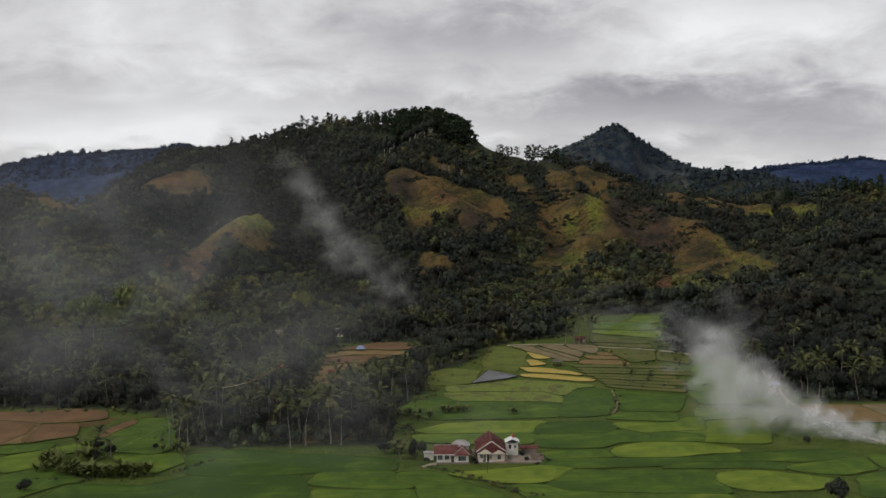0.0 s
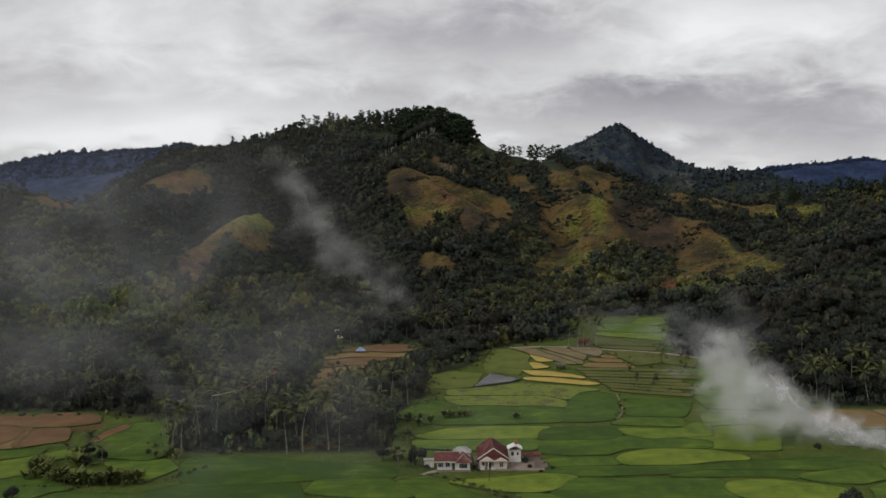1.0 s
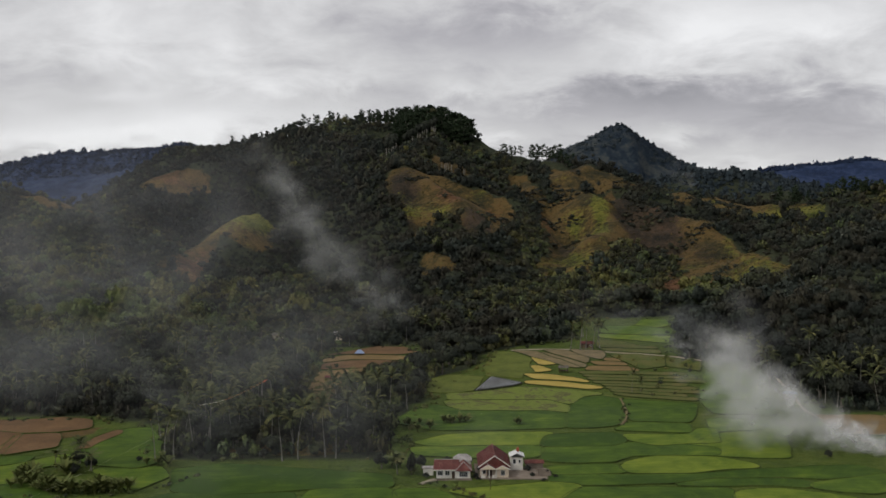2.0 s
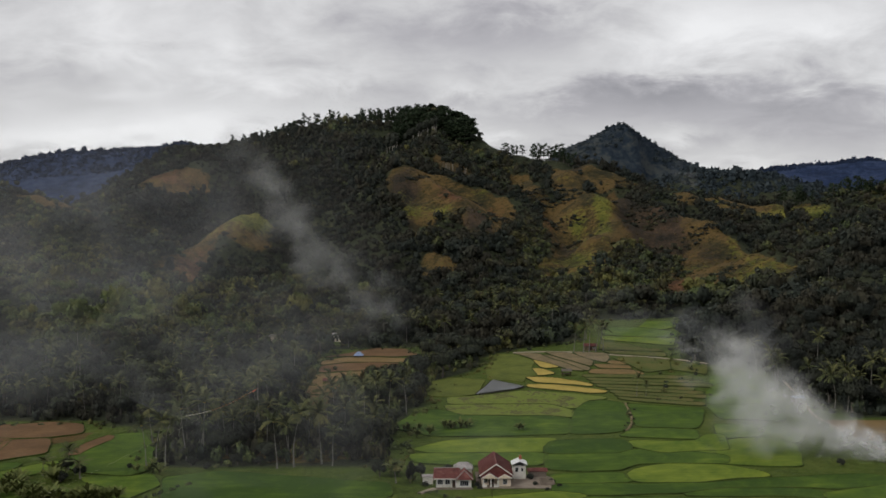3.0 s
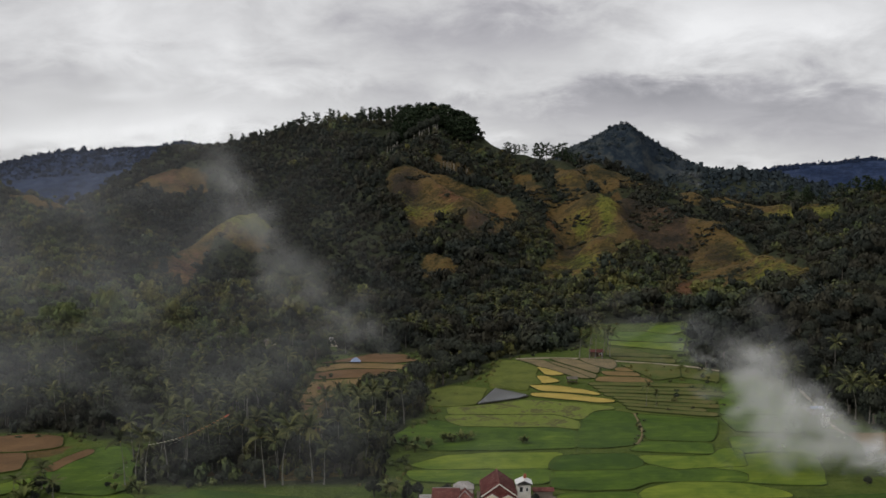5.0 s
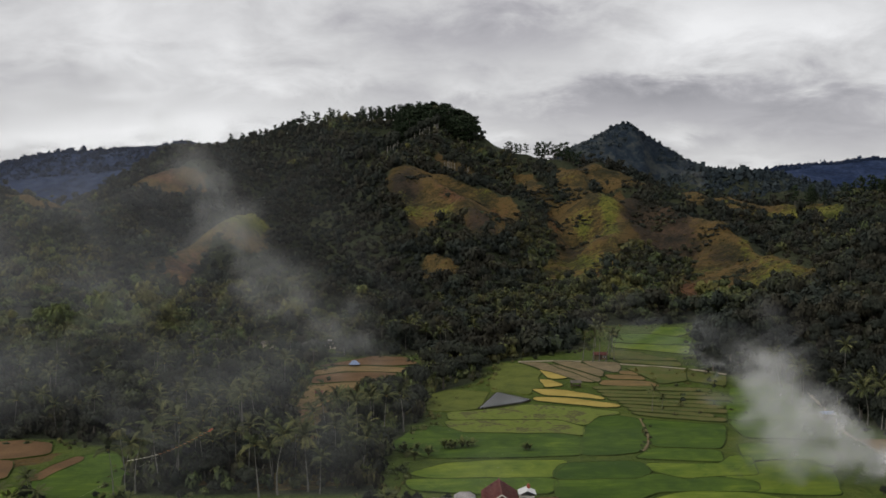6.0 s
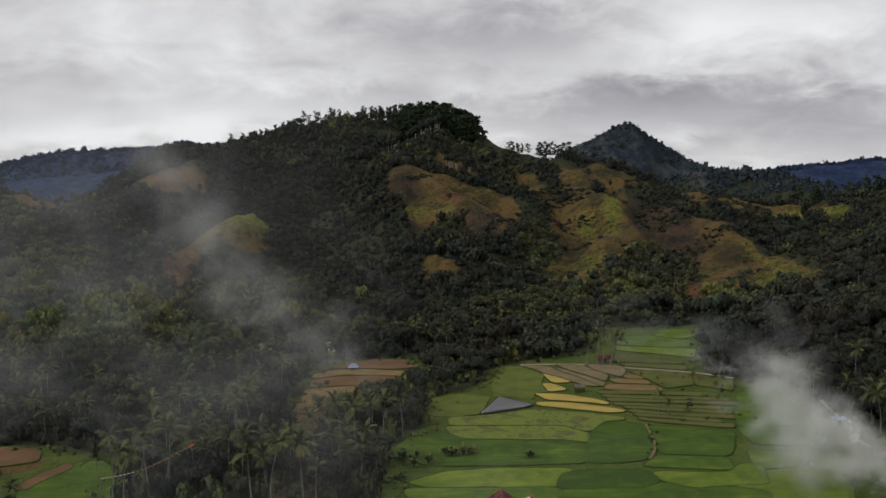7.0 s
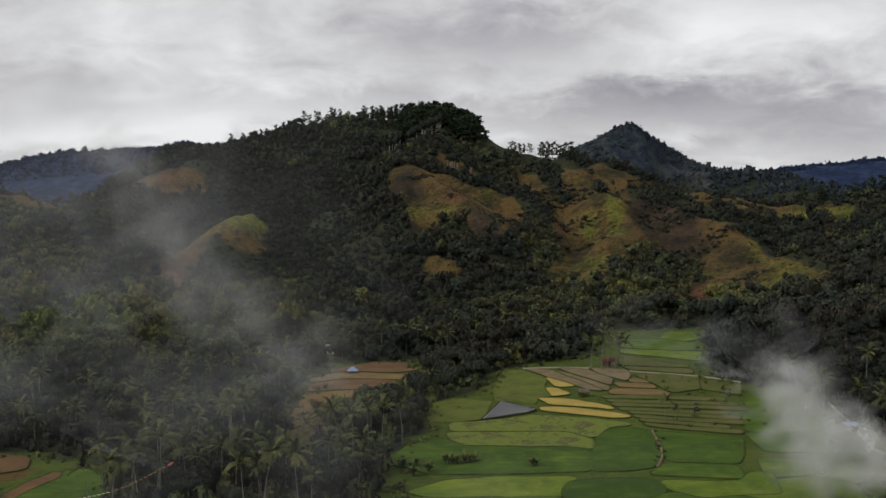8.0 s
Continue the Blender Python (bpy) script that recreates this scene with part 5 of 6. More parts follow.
# ------------------------------------------------------------------ houses
def pitched(x0, x1, y0, y1, z, rise, axis="x", hip=0.0, lip=0.12):
    """A gabled or hipped roof with thickness; axis: along which the ridge runs; hip: how far the ridge ends draw in."""
    bm = bmesh.new()
    if axis == "x":
        ym = (y0 + y1) / 2
        ridge = [(x0 + hip, ym), (x1 - hip, ym)]
    else:
        xm = (x0 + x1) / 2
        ridge = [(xm, y0 + hip), (xm, y1 - hip)]
    rows = []
    for dz in (0.0, -lip):
        c = [bm.verts.new((x, y, z + dz)) for x, y in ((x0, y0), (x1, y0), (x1, y1), (x0, y1))]
        r = [bm.verts.new((x, y, z + rise + dz)) for x, y in ridge]
        rows.append((c, r))
    for k, (c, r) in enumerate(rows):
        if axis == "x":
            fs = [(c[0], c[1], r[1], r[0]), (c[2], c[3], r[0], r[1]), (c[1], c[2], r[1]), (c[3], c[0], r[0])]
        else:
            fs = [(c[1], c[2], r[1], r[0]), (c[3], c[0], r[0], r[1]), (c[0], c[1], r[0]), (c[2], c[3], r[1])]
        for f in fs:
            bm.faces.new(f if k == 0 else f[::-1])
    a, b = rows[0][0], rows[1][0]
    for i in range(4):
        j = (i + 1) % 4
        bm.faces.new((a[i], b[i], b[j], a[j]))
    return bm


def window(parent, x, y, z, w, h, panes=2):
    fr = part("window", boxed(x - w / 2 - 0.1, x + w / 2 + 0.1, y - 0.07, y + 0.02, z - 0.1, z + h + 0.1), M_WHITE, parent)
    for k in range(panes):
        a = x - w / 2 + w * k / panes + 0.04
        part("pane", boxed(a, a + w / panes - 0.08, y - 0.09, y - 0.06, z, z + h), M_GLASS, fr)


def wall_box(parent, x0, x1, y0, y1, h, mat):
    return part("wall", boxed(x0, x1, y0, y1, -0.6, h), mat, parent)


def beam(bm, p, q, w):
    """A square lath from p to q."""
    p, q = Vector(p), Vector(q)
    d = (q - p).normalized()
    a = d.cross(Vector((0, 0, 1)) if abs(d.z) < 0.9 else Vector((1, 0, 0))).normalized() * w
    b = d.cross(a).normalized() * w
    vs = [bm.verts.new(c + i * a + j * b) for c in (p, q) for i, j in ((-1, -1), (1, -1), (1, 1), (-1, 1))]
    for f in ((3, 2, 1, 0), (4, 5, 6, 7), (0, 1, 5, 4), (1, 2, 6, 5), (2, 3, 7, 6), (3, 0, 4, 7)):
        bm.faces.new([vs[i] for i in f])


def lath(name, parent, mat, w, *points):
    bm = bmesh.new()
    for p, q in zip(points, points[1:]):
        beam(bm, p, q, w)
    return part(name, bm, mat, parent)


def slope_ribs(parent, mat, x0, z0, x1, z1, y0, y1, step):
    """Raised seams down a roof slope that falls to one side."""
    bm = bmesh.new()
    for y in np.arange(y0 + 0.3, y1, step):
        beam(bm, (x0, y, z0 + 0.03), (x1, y, z1 + 0.03), 0.045)
    return part("roof_ribs", bm, mat, parent)


def ribs(parent, x0, x1, y0, y1, z0, z1, step, mat):
    bm = bmesh.new()
    for x in np.arange(x0 + 0.2, x1, step):
        vs = [bm.verts.new(p) for p in ((x, y0, z0 + 0.02), (x + 0.09, y0, z0 + 0.02), (x + 0.09, y1, z1 + 0.02), (x, y1, z1 + 0.02), (x + 0.045, y0, z0 + 0.09), (x + 0.045, y1, z1 + 0.09))]
        bm.faces.new((vs[0], vs[4], vs[5], vs[3]))
        bm.faces.new((vs[4], vs[1], vs[2], vs[5]))
    part("roof_ribs", bm, mat, parent)


def build_houses():
    g0 = gz(5, 282) + 0.15
    h = empty("house", 0, 279, g0)
    h.scale = (0.94, 0.94, 0.94)
    wall_box(h, -2.3, 3.7, 0.4, 8, 2.5, M_WALL)
    wall_box(h, 3.7, 7.6, -0.6, 8, 2.5, M_WALL)
    part("roof", pitched(-3.2, 4.6, -0.3, 8.6, 2.45, 2.1, "x", 0.2), M_RUST, h)
    ribs(h, -3.1, 4.2, -0.25, 4.1, 2.5, 4.55, 0.5, M_RUST)
    part("roof", pitched(3.2, 8.1, -1.2, 8.4, 2.46, 2.0, "y", 2.4), M_RUST, h)
    part("upper_roof", pitched(2.6, 8.2, 4.6, 9.6, 4.1, 1.5, "x", 1.6), M_ZINC, h, "grey zinc upper roof")
    part("upper_wall", boxed(3.0, 7.8, 5.0, 9.2, 2.5, 4.1), M_WALL, h)
    window(h, -1.2, 0.4, 0.8, 1.5, 1.3, 3)
    window(h, 0.9, 0.4, 0.8, 1.3, 1.3, 2)
    window(h, 5.6, -0.6, 0.6, 2.4, 1.4, 4)
    part("door", boxed(2.2, 3.1, 0.34, 0.42, -0.1, 1.95), M_DARKWOOD, h)
    lath("ridge_cap", h, M_ZINC, 0.09, (-3.0, 4.15, 4.6), (4.3, 4.15, 4.6))
    lath("ridge_cap", h, M_ZINC, 0.09, (3.2, -1.2, 2.5), (5.65, 1.2, 4.5), (8.1, -1.2, 2.5))
    lath("verge_board", h, M_WALL, 0.1, (-3.2, -0.33, 2.4), (3.3, -0.33, 2.4))
    part("annex", boxed(-6.2, -3.3, 4.0, 6.5, -0.4, 2.1), M_WALL, h)
    part("annex_roof", pitched(-6.5, -3.2, 3.7, 6.8, 2.1, 0.35, "x", 0), M_ZINC, h, "low grey zinc roof")
    tagged(h, "small white house with a rusty red corrugated roof", "house", "farmhouses")
    w = empty("garden_wall", 2.5, 277.2, gz(2.5, 277.2))
    for k in range(6):
        part("block", boxed(-4.6 + k * 1.6, -3.04 + k * 1.6, -0.12, 0.12, -0.3, 0.55), M_CONCRETE, w)
    tagged(w, "low stained concrete garden wall before the house", "garden wall")
    # the larger one
    h = empty("house", 0, 279, gz(15, 284) + 0.15)
    h.scale = (0.94, 0.94, 0.94)
    wall_box(h, 10.6, 18.9, 2.4, 18.4, 3.0, M_CREAM)
    part("roof", pitched(9.9, 19.6, 1.5, 19.0, 2.8, 3.3, "y", 0.25), M_ROOF, h, "large dark red gabled roof")
    slope_ribs(h, M_ROOF, 9.9, 2.8, 14.7, 6.06, 1.6, 18.8, 0.75)
    slope_ribs(h, M_ROOF, 19.6, 2.8, 14.8, 6.06, 1.6, 18.8, 0.75)
    lath("ridge_cap", h, M_RUST, 0.13, (14.75, 1.7, 6.12), (14.75, 18.8, 6.12))
    lath("verge_board", h, M_WALL, 0.12, (9.9, 1.45, 2.82), (14.75, 1.62, 6.12), (19.6, 1.45, 2.82))
    wall_box(h, 15.2, 18.7, 0.4, 2.4, 2.6, M_CREAM)
    part("gable_roof", pitched(14.9, 19.1, -0.1, 4.0, 2.5, 1.05, "y", 0.12), M_ROOF, h)
    part("porch_roof", pitched(10.4, 15.1, -0.6, 4.6, 2.6, 1.35, "y", 0.12), M_ROOF, h)
    for x0, x1, y, z, rise, d in ((11.2, 18.3, 1.9, 3.0, 2.55, 0.14), (10.6, 14.9, -0.72, 2.6, 1.25, 0.14), (15.1, 18.9, -0.22, 2.5, 0.95, 0.14)):
        bm = bmesh.new()
        vs = [bm.verts.new(p) for q in (y, y + d) for p in ((x0, q, z), (x1, q, z), ((x0 + x1) / 2, q, z + rise))]
        bm.faces.new((vs[0], vs[1], vs[2]))
        bm.faces.new((vs[5], vs[4], vs[3]))
        for i in range(3):
            j = (i + 1) % 3
            bm.faces.new((vs[i], vs[i + 3], vs[j + 3], vs[j]))
        part("gable", bm, M_CREAM, h, "cream plastered gable")
    for x0, x1, y, z, rise in ((10.4, 15.1, -0.66, 2.62, 1.36), (14.9, 19.1, -0.16, 2.52, 1.06)):
        lath("verge_board", h, M_WALL, 0.1, (x0, y, z), ((x0 + x1) / 2, y + 0.1, z + rise), (x1, y, z))
    for x in (11.0, 13.1, 15.1):
        part("pillar", boxed(x - 0.17, x + 0.17, -0.35, -0.01, -0.4, 2.72), M_WALL, h)
    part("porch_floor", boxed(10.6, 15.1, -0.55, 2.38, 0.021, 0.12), M_CONCRETE, h)
    part("door", boxed(12.6, 14.0, 2.28, 2.4, 0.12, 2.2), M_DARKWOOD, h)
    window(h, 11.6, 2.4, 0.8, 1.0, 1.3, 2)
    part("railing", boxed(10.7, 12.0, -0.42, -0.32, 0.12, 0.85), M_WALL, h)
    part("railing", boxed(13.9, 15.0, -0.42, -0.32, 0.12, 0.85), M_WALL, h)
    part("plinth", boxed(10.2, 19.4, -0.75, 2.3, -0.6, 0.02), M_CONCRETE, h)
    window(h, 17.1, 0.4, 0.8, 1.1, 1.3, 2)
    tagged(h, "cream farmhouse with a long dark red gabled roof and porch", "house", "farmhouses")
    # block behind
    h = empty("outbuilding", 0, 279, gz(21, 290) + 0.1)
    h.scale = (0.94, 0.94, 0.94)
    wall_box(h, 19.9, 23.6, 9.2, 13.5, 4.4, M_WALL)
    part("roof", pitched(19.5, 24.1, 8.8, 14.0, 4.35, 1.0, "y", 0), M_WHITE, h)
    window(h, 21.0, 9.2, 2.2, 0.9, 1.3, 1)
    window(h, 22.6, 9.2, 2.4, 0.6, 0.9, 1)
    tagged(h, "white two-storey outbuilding with a pale metal roof", "outbuilding")
    t = empty("water_tank", 20.9, 290.5, gz(21, 290) + 5.0)
    bm = bmesh.new()
    bmesh.ops.create_cone(bm, cap_ends=True, segments=16, radius1=0.42, radius2=0.42, depth=0.9, matrix=Matrix.Translation((0, 0, 0.45)))
    bmesh.ops.create_cone(bm, cap_ends=True, segments=16, radius1=0.42, radius2=0.15, depth=0.25, matrix=Matrix.Translation((0, 0, 1.02)))
    part("tank", bm, M_RED, t)
    part("lid", boxed(-0.13, 0.13, -0.13, 0.13, 1.14, 1.22), M_RED, t)
    tagged(t, "orange-red water tank on the outbuilding roof", "water tank")
    h = empty("shed", 25.6, 291, gz(27, 292))
    wall_box(h, -2.4, 2.4, -1.4, 1.6, 1.9, M_CONCRETE)
    part("roof", pitched(-2.8, 2.8, -1.8, 2.0, 1.9, 0.6, "x", 0), M_RUST, h)
    ribs(h, -2.7, 2.7, -1.75, 0.1, 1.95, 2.5, 0.5, M_RUST)
    tagged(h, "low shed with a rusty corrugated roof", "shed")
    # yard
    y = link_mesh("yard", [(8.6, 278.2, 0.28), (29.5, 277.6, 0.28), (30.5, 290, 0.28), (8.6, 296, 0.28), (8.6, 278.2, -1), (29.5, 277.6, -1), (30.5, 290, -1), (8.6, 296, -1)], [(0, 1, 2, 3), (0, 4, 5, 1), (1, 5, 6, 2), (2, 6, 7, 3), (3, 7, 4, 0)], M_CONCRETE)
    tagged(y, "worn concrete yard round the farmhouse", "yard", kind="structure")
    pen = empty("animal_pen", 27.5, 283, 0.28)
    for a in ((-1.8, 1.8, -2.5, -2.35, 0, 0.9), (-1.8, 1.8, 2.35, 2.5, 0, 0.9), (-1.8, -1.65, -2.35, 2.35, 0, 0.9), (1.65, 1.8, -2.35, 2.35, 0, 0.9), (-1.65, 1.65, -0.1, 0.05, 0, 0.8)):
        part("wall", boxed(*a), M_CONCRETE, pen)
    tagged(pen, "low grey concrete animal pen in the yard", "pen")


build_houses()


def hut(name, x, y, w, d, h, wall, roof, rise, label, turn=0.0, zoff=0.3, hip=0.0):
    ob = empty(name, x, y, gz(x, y) + zoff, turn)
    for a in (-1, 1):
        for b in (-1, 1):
            part("post", boxed(a * w * 0.45 - 0.1, a * w * 0.45 + 0.1, b * d * 0.45 - 0.1, b * d * 0.45 + 0.1, -0.8, h), M_DARKWOOD, ob)
    if wall:
        part("wall", boxed(-w * 0.44, w * 0.44, -d * 0.40, d * 0.44, -0.5, h * 0.96), wall, ob)
        part("door", boxed(-0.45, 0.45, -d * 0.40 - 0.06, -d * 0.40, -0.2, h * 0.8), M_DARKWOOD, ob)
        window(ob, w * 0.27, -d * 0.40, h * 0.35, w * 0.16, h * 0.35, 1)
    else:
        part("platform", boxed(-w * 0.46, w * 0.46, -d * 0.46, d * 0.46, 0.5, 0.65), M_DARKWOOD, ob)
    part("roof", pitched(-w * 0.56, w * 0.56, -d * 0.58, d * 0.58, h, rise, "x", hip), roof, ob)
    tagged(ob, label, "hut" if not wall else "house")
    return ob


hut("field_hut", 52.5, 452, 4.0, 3.0, 1.8, None, M_BARK, 0.9, "open field hut with a rusty roof among terraces")
hut("tent_shelter", -43.5, 524, 4.4, 3.4, 1.0, None, M_BLUE, 1.7, "shelter under a peaked blue tarpaulin on a tilled field", hip=1.7)
hut("hill_house", -61, 592, 5.4, 5.0, 2.9, M_CREAM, M_ZINC, 1.5, "small white house with a pale roof in the woods")
hut("hill_house", -96, 590, 6.0, 5.0, 2.2, M_CREAM, M_BARK, 1.2, "small house with a brown roof among trees")
hut("hill_house", -125, 585, 6.0, 5.0, 2.2, M_CREAM, M_BARK, 1.2, "small cream house with a brown roof among trees")
hut("hill_house", 70.5, 507, 6.0, 4.0, 2.0, M_STUBBLE, M_ROOF, 1.1, "low wooden house with a red roof under palms")
hut("road_shed", 135.5, 402, 4.2, 3.4, 2.0, M_CONCRETE, M_BLUE, 0.7, "roadside shed with a blue roof beside palms")
hut("field_shed", -51.2, 451, 2.8, 2.4, 1.1, None, M_RUST, 0.7, "small brown field shelter on tilled soil")


def build_tall_trees():
    rng = np.random.default_rng(14)
    src = []
    for k in range(6):
        ob = empty("tall_tree", 0, 0, 0)
        v, t = stem_arrays([(0, 0, -0.05), (0.01, 0, 0.4), (0, 0.01, 0.9)], [0.014, 0.012, 0.006], 6)
        tr = new("trunk", tri_mesh("trunk", v, t, M_GREYSTEM if k < 3 else M_BARK, None, True))
        tr.parent = ob
        v, t, c = crown_arrays(np.random.default_rng(120 + k), 5, 90, 0.16)
        cr = new("crown", tri_mesh("crown", v * (0.2, 0.2, 0.42) + np.array([0, 0, 0.6]), t, M_LEAF, np.clip(c + 0.3, 0, 1), True))
        cr.parent = ob
        tagged(ob, "tall forest tree with a bare pale trunk" if k < 3 else "tall forest tree with a dark straight trunk", "tree", "pale-stemmed trees" if k < 3 else "tall forest trees")
        src.append(ob)
    spots = [(rng.uniform(-78, -12), rng.uniform(1318, 1372)) for _ in range(34)] + [(-2 + 38 * u + rng.normal(0, 2), 1180 + 45 * u + rng.normal(0, 6)) for u in rng.uniform(0, 1, 16)] + [(rng.uniform(-90, 250), rng.uniform(560, 780)) for _ in range(22)] + [(rng.uniform(-300, -60), rng.uniform(440, 800)) for _ in range(10)]
    used = set()
    for i, (x, y) in enumerate(spots):
        if open_field(x, y):
            x, y = x - 60, y + 130
        h = rng.uniform(23, 30) if y > 1225 or x < -15 and y > 1000 else rng.uniform(15, 20) if y > 1000 else rng.uniform(13, 19)
        m = pose(x, y, gz(x, y), 0, 0, rng.uniform(0, 360)) @ Matrix.Diagonal((h, h, h, 1))
        one = src[i % 3 + (3 if y < 1000 else 0)]
        if one.name not in used:
            used.add(one.name)
            one.matrix_basis = m
        else:
            copy_thing(one, Matrix.Identity(4)).matrix_basis = m


build_tall_trees()


def banana_thing(seed):
    rng = np.random.default_rng(seed)
    ob = empty("banana_plant", 0, 0, 0)
    v, t = stem_arrays([(0, 0, -0.3), (0.03, 0, 0.4), (0, 0.05, 0.9)], [0.18, 0.15, 0.1], 6)
    st = new("stem", tri_mesh("stem", v, t, M_BANANA, np.full(len(v), 0.7), True))
    st.parent = ob
    for k in range(11):
        a, ln, w = k * 2.4 + rng.uniform(-0.2, 0.2), rng.uniform(2.0, 2.9), rng.uniform(0.3, 0.42)
        ang, x, z = radians(rng.uniform(30, 85)), 0.0, 0.7
        fall = radians(rng.uniform(30, 85)) / 6
        verts, tris = [], []
        for i in range(7):
            u = i / 6
            ww = w * math.sin(0.25 + u * 2.75)
            verts += [(x, -ww, z + ww * 0.3), (x, 0, z), (x, ww, z + ww * 0.3)]
            x, z = x + math.cos(ang) * ln / 6, z + math.sin(ang) * ln / 6
            ang -= fall * (0.5 + u)
            if i:
                b = 3 * i
                tris += [(b - 3, b, b + 1), (b - 3, b + 1, b - 2), (b - 2, b + 1, b + 2), (b - 2, b + 2, b - 1)]
        v = np.array(verts)
        c, sn = math.cos(a), math.sin(a)
        v = np.stack([v[:, 0] * c - v[:, 1] * sn, v[:, 0] * sn + v[:, 1] * c, v[:, 2]], -1)
        lf = new("leaf", tri_mesh("leaf", v, np.array(tris), M_BANANA, np.full(len(v), rng.uniform(0.55, 1.0)), True))
        lf.parent = ob
    tagged(ob, "yellow-green banana plant with broad arching leaves", "banana plant", "banana plants")
    return ob


def build_clumps():
    rng = np.random.default_rng(15)
    src = [banana_thing(31), banana_thing(32), banana_thing(33)]
    spots = []
    for ax, ay, bx, by, n in ((-117, 287, -112, 271, 24), (-112, 271, -98, 265, 34), (-98, 265, -83, 266, 32), (-110, 292, -104, 284, 14), (-14, 352, 8, 360, 16), (-12, 342, -2, 348, 5), (-16, 296, -6, 284, 7), (22, 352, 30, 360, 3), (-30, 308, -20, 330, 8), (-86, 298, -76, 292, 5)):
        for _ in range(n):
            u = rng.uniform()
            spots.append((ax + (bx - ax) * u + rng.normal(0, 1.2), ay + (by - ay) * u + rng.normal(0, 1.2), rng.uniform(0.85, 1.5) if ay < 300 else rng.uniform(0.8, 1.3)))
    for i, (x, y, k) in enumerate(spots):
        m = pose(x, y, gz(x, y), 0, 0, rng.uniform(0, 360)) @ Matrix.Diagonal((k, k, k, 1))
        if i < 3:
            src[i].matrix_basis = m
        else:
            copy_thing(src[i % 3], Matrix.Identity(4)).matrix_basis = m
    # single bushes and small trees in the open
    made = None
    for x, y, r, h in ((-110, 249, 2.2, 1.0), (97, 232, 3.4, 1.2), (114, 303, 1.3, 1.2), (-9.2, 283.5, 1.7, 2.2), (-18, 291, 2.4, 1.2), (-6.5, 290, 2.0, 1.3), (1, 291, 2.0, 1.1), (6, 292, 2.2, 1.1), (-107, 297, 2.4, 1.1), (-101, 291, 2.0, 1.2), (-104, 285, 2.0, 1.0), (-73, 303, 2.0, 1.0),
                       (24.3, 281, 0.9, 1.0), (23.5, 287, 1.3, 1.0), (-68, 300, 1.5, 0.9), (8.8, 279.5, 0.9, 1.2), (9.3, 277.4, 0.7, 1.0), (-1, 287, 1.2, 0.8), (3, 288, 1.3, 0.8), (10, 288.5, 1.3, 0.9), (29, 284, 1.0, 0.9), (30.5, 280, 0.9, 0.8), (-5, 280, 1.1, 1.0), (27, 276.5, 0.7, 0.9), (-60, 304, 2.2, 1.1), (-54, 305, 1.8, 1.0), (-90, 301, 1.2, 0.9), (203, 690, 5.0, 0.9), (196, 730, 3.2, 0.9), (170, 900, 4.0, 0.8), (163, 1000, 3.0, 0.8)):
        m = pose(x, y, gz(x, y) - 0.3, 0, 0, rng.uniform(0, 360)) @ Matrix.Diagonal((r, r, r * h, 1))
        if made is None:
            made = tree_thing("bush", 140, "dense dark green bush beside the fields")
            made.children[1].location.z = -0.4
            tagged(made, "", "bush", "bushes")
            made.matrix_basis = m
        else:
            copy_thing(made, Matrix.Identity(4)).matrix_basis = m


build_clumps()


# ------------------------------------------------------------------ smoke and haze
def smoke_material(name, color, density, scale, lo, hi):
    m = bpy.data.materials.new(name)
    m.use_nodes = True
    g = Graph(m.node_tree)
    out = g.add("ShaderNodeOutputMaterial")
    dif, tra, clear = g.add("ShaderNodeBsdfDiffuse"), g.add("ShaderNodeBsdfTranslucent"), g.add("ShaderNodeBsdfTransparent")
    for n in (dif, tra):
        n.inputs[0].default_value = (*color, 1)
    both, veil = g.add("ShaderNodeMixShader"), g.add("ShaderNodeMixShader")
    both.inputs[0].default_value = 0.5
    g.wire(dif.outputs[0], both.inputs[1])
    g.wire(tra.outputs[0], both.inputs[2])
    at = g.add("ShaderNodeAttribute")
    at.attribute_name = "fade"
    co = g.add("ShaderNodeTexCoord").outputs["Object"]
    n = g.noise(co, scale, 6, 0.6, 0.8)
    k = g.ramp(n, [(lo, (0, 0, 0)), (hi, (1, 1, 1))])
    g.wire(g.math("MULTIPLY", g.math("MULTIPLY", at.outputs["Fac"], k), density), veil.inputs[0])
    g.wire(clear.outputs[0], veil.inputs[1])
    g.wire(both.outputs[0], veil.inputs[2])
    g.wire(veil.outputs[0], out.inputs[0])
    return m


M_SMOKE = smoke_material("smoke", (0.8, 0.8, 0.81), 0.52, 0.09, 0.30, 0.64)
M_THIN = smoke_material("thin_smoke", (0.66, 0.66, 0.67), 0.165, 0.09, 0.2, 0.62)
M_HAZE = smoke_material("haze", (0.8, 0.82, 0.86), 0.13, 0.012, 0.1, 0.8)


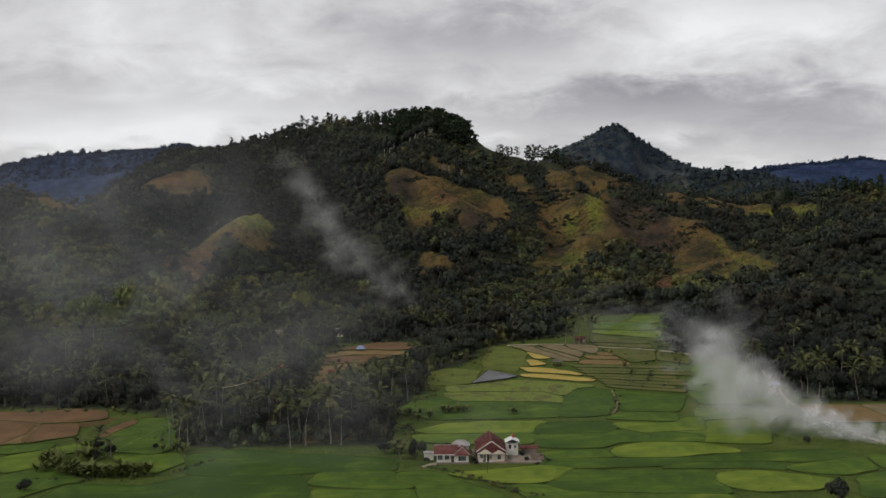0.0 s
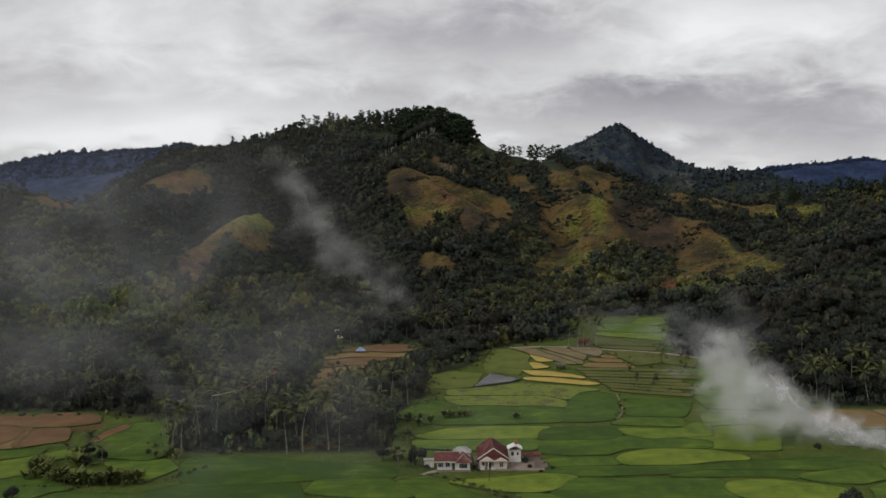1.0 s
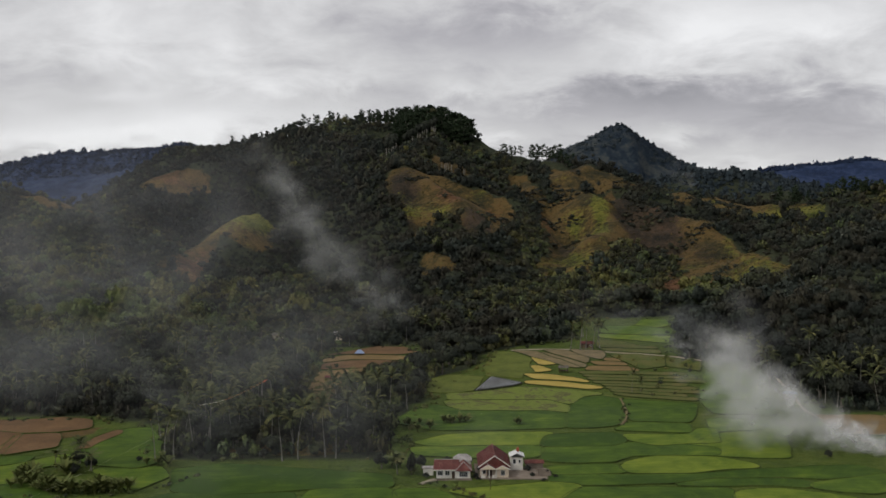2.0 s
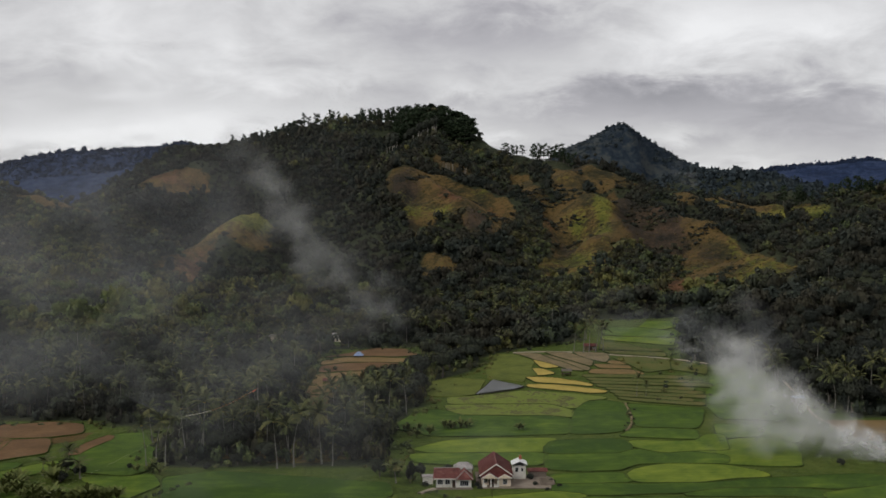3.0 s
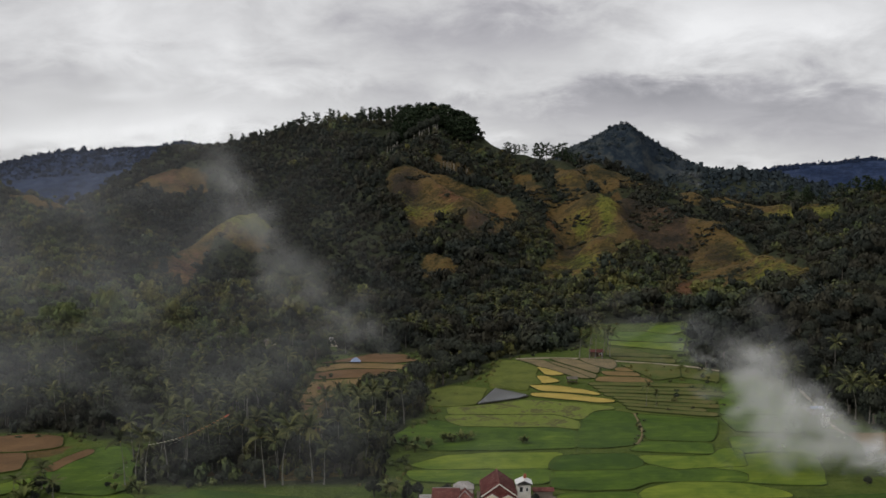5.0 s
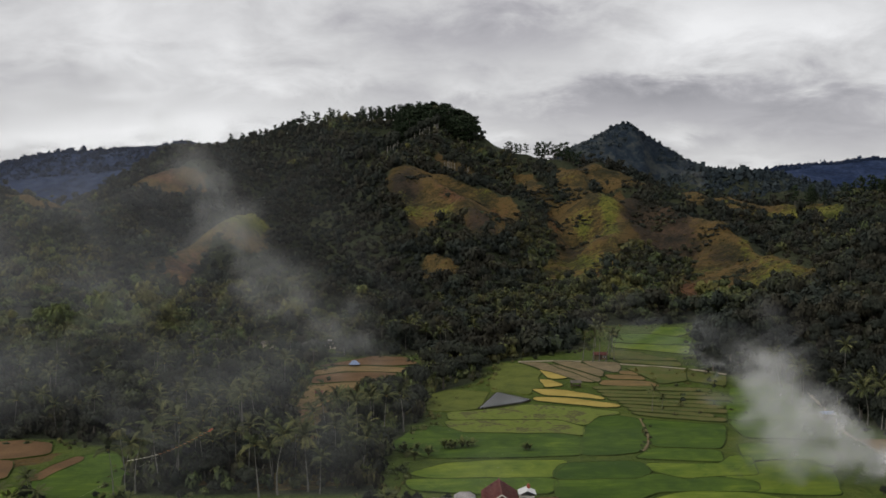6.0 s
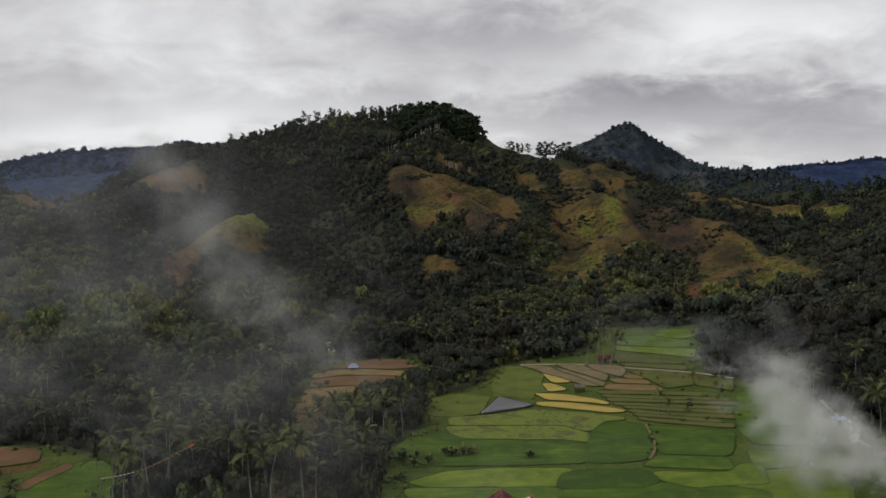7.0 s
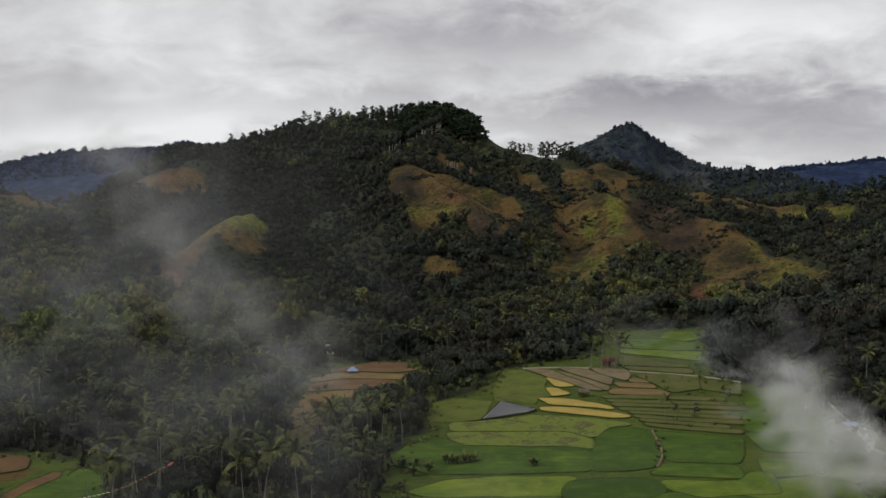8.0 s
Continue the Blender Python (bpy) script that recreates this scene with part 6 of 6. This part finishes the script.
def wisp_sheet_arrays(rng, centre, size, squash=0.7, dome=0.45, rings=6, sides=16):
    """A thin domed sheet standing in for a soft shred of smoke, densest in the middle and fading to its rim."""
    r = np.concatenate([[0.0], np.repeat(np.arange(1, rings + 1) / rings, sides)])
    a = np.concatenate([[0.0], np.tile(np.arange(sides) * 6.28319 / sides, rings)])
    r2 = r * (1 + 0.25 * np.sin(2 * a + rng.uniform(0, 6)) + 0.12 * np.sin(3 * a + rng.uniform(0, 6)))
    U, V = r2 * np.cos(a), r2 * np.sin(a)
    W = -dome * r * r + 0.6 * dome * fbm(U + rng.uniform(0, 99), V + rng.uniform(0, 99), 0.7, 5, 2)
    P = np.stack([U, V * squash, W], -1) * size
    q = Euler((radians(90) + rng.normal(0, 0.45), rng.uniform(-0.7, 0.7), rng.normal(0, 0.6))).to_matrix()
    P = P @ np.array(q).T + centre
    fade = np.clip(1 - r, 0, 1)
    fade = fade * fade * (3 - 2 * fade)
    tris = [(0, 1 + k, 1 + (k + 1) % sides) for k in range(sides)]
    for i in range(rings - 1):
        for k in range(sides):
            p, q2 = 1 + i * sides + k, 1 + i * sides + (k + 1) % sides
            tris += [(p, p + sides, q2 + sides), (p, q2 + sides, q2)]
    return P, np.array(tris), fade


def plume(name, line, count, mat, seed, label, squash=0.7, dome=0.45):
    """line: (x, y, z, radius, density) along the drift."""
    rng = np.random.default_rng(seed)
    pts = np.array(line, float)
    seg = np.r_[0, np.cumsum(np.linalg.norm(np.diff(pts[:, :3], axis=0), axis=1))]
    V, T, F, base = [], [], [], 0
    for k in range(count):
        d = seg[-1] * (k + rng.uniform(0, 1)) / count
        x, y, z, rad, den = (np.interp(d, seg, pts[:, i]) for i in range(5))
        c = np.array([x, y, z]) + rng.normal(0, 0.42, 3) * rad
        v, t, f = wisp_sheet_arrays(rng, c, rad * rng.uniform(0.6, 1.15), squash, dome)
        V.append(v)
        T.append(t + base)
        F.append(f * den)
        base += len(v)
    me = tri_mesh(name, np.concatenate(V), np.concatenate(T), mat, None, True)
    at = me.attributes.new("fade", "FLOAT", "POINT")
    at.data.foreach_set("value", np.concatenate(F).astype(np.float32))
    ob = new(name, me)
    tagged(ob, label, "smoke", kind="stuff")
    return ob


# smoke, haze and mist are stand-in translucent sheets, turned roughly along the valley
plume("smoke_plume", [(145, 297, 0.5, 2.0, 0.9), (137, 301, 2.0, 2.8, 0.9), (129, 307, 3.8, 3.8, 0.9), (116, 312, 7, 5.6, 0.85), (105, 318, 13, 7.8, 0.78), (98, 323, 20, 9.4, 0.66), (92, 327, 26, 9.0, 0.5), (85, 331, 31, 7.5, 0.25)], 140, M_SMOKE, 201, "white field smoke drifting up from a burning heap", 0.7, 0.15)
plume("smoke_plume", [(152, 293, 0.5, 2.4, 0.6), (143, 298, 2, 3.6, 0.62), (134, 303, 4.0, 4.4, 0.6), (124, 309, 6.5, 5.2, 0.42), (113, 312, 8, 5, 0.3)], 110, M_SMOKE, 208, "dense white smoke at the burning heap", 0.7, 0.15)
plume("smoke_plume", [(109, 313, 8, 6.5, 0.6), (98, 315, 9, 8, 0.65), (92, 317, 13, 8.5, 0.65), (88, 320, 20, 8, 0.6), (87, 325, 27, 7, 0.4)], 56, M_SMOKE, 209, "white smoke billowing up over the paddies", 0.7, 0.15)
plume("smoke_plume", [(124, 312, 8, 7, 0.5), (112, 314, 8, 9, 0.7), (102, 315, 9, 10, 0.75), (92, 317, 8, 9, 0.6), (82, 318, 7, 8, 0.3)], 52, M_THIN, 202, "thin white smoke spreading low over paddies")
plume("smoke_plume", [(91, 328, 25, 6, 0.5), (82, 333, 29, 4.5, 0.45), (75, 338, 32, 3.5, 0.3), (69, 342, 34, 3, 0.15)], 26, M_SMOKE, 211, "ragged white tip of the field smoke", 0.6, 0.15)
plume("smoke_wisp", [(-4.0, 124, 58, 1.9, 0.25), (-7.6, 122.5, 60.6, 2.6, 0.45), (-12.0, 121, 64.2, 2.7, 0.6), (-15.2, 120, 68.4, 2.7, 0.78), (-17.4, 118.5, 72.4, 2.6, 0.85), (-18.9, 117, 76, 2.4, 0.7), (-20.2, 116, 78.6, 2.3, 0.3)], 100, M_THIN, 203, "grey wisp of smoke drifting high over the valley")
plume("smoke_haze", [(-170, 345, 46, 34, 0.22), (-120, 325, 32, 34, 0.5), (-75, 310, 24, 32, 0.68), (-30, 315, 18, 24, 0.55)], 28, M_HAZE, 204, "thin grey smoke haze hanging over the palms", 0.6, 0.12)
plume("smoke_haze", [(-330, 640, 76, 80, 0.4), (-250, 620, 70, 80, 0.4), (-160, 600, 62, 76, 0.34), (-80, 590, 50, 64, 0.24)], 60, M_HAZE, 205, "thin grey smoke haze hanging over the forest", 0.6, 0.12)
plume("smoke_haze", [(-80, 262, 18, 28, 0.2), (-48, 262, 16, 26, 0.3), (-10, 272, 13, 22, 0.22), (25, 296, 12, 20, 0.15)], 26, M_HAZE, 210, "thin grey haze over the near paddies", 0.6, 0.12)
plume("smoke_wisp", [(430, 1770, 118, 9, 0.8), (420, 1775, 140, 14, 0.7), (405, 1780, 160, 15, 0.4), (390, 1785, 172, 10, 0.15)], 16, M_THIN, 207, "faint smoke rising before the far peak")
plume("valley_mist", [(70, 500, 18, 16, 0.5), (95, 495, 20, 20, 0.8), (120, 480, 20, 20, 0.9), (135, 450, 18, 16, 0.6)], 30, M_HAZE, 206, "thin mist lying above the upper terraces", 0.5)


# ------------------------------------------------------------------ kite on its line
def build_kite():
    k = empty("kite", -30.5, 172, 43)
    bm = bmesh.new()
    vs = [bm.verts.new(p) for p in ((1.1, 0, 0.62), (0.35, 0.25, 0.42), (-0.3, 0, -0.12), (0.4, -0.2, 0.02), (0.45, 0.08, 0.2))]
    for f in ((0, 1, 4), (1, 2, 4), (2, 3, 4), (3, 0, 4)):
        bm.faces.new([vs[i] for i in f])
    part("sail", bm, M_RED, k, "orange-red cloth sail")
    for i in range(20):
        u = i / 19
        x, z = -0.6 - 14.5 * u, -0.3 - 5.2 * u - 0.9 * math.sin(u * 3.1)
        part("tail_ribbon", boxed(x - 0.34, x + 0.2, -0.03, 0.03, z - 0.07, z + 0.02), M_ORANGE if i < 12 else M_PALECLOTH, k)
    v, t = [], []
    n = 30
    for i in range(n):
        u = i / (n - 1)
        x, z = -0.5 - 150 * u, -0.2 - 61.8 * u - 5 * math.sin(u * 3.14159)
        v += [(x, -0.007, z), (x, 0.007, z), (x, 0, z + 0.012)]
        if i:
            b = 3 * i
            for a, c in ((0, 1), (1, 2), (2, 0)):
                t += [(b - 3 + a, b - 3 + c, b + c), (b - 3 + a, b + c, b + a)]
    ob = new("string", tri_mesh("string", np.array(v), np.array(t), M_PALECLOTH))
    ob.parent = k
    k.scale = (0.7, 0.7, 0.7)
    tagged(k, "small orange-red kite with a ribbon tail on a line", "kite")


build_kite()


def build_pole():
    ob = empty("post", 12, 265, gz(12, 265))
    part("shaft", boxed(-0.07, 0.07, -0.07, 0.07, -0.4, 3.4), M_DARKWOOD, ob)
    part("cross_arm", boxed(-0.3, 0.3, -0.05, 0.05, 3.0, 3.1), M_DARKWOOD, ob)
    tagged(ob, "thin dark wooden post standing in the paddy", "post")


build_pole()
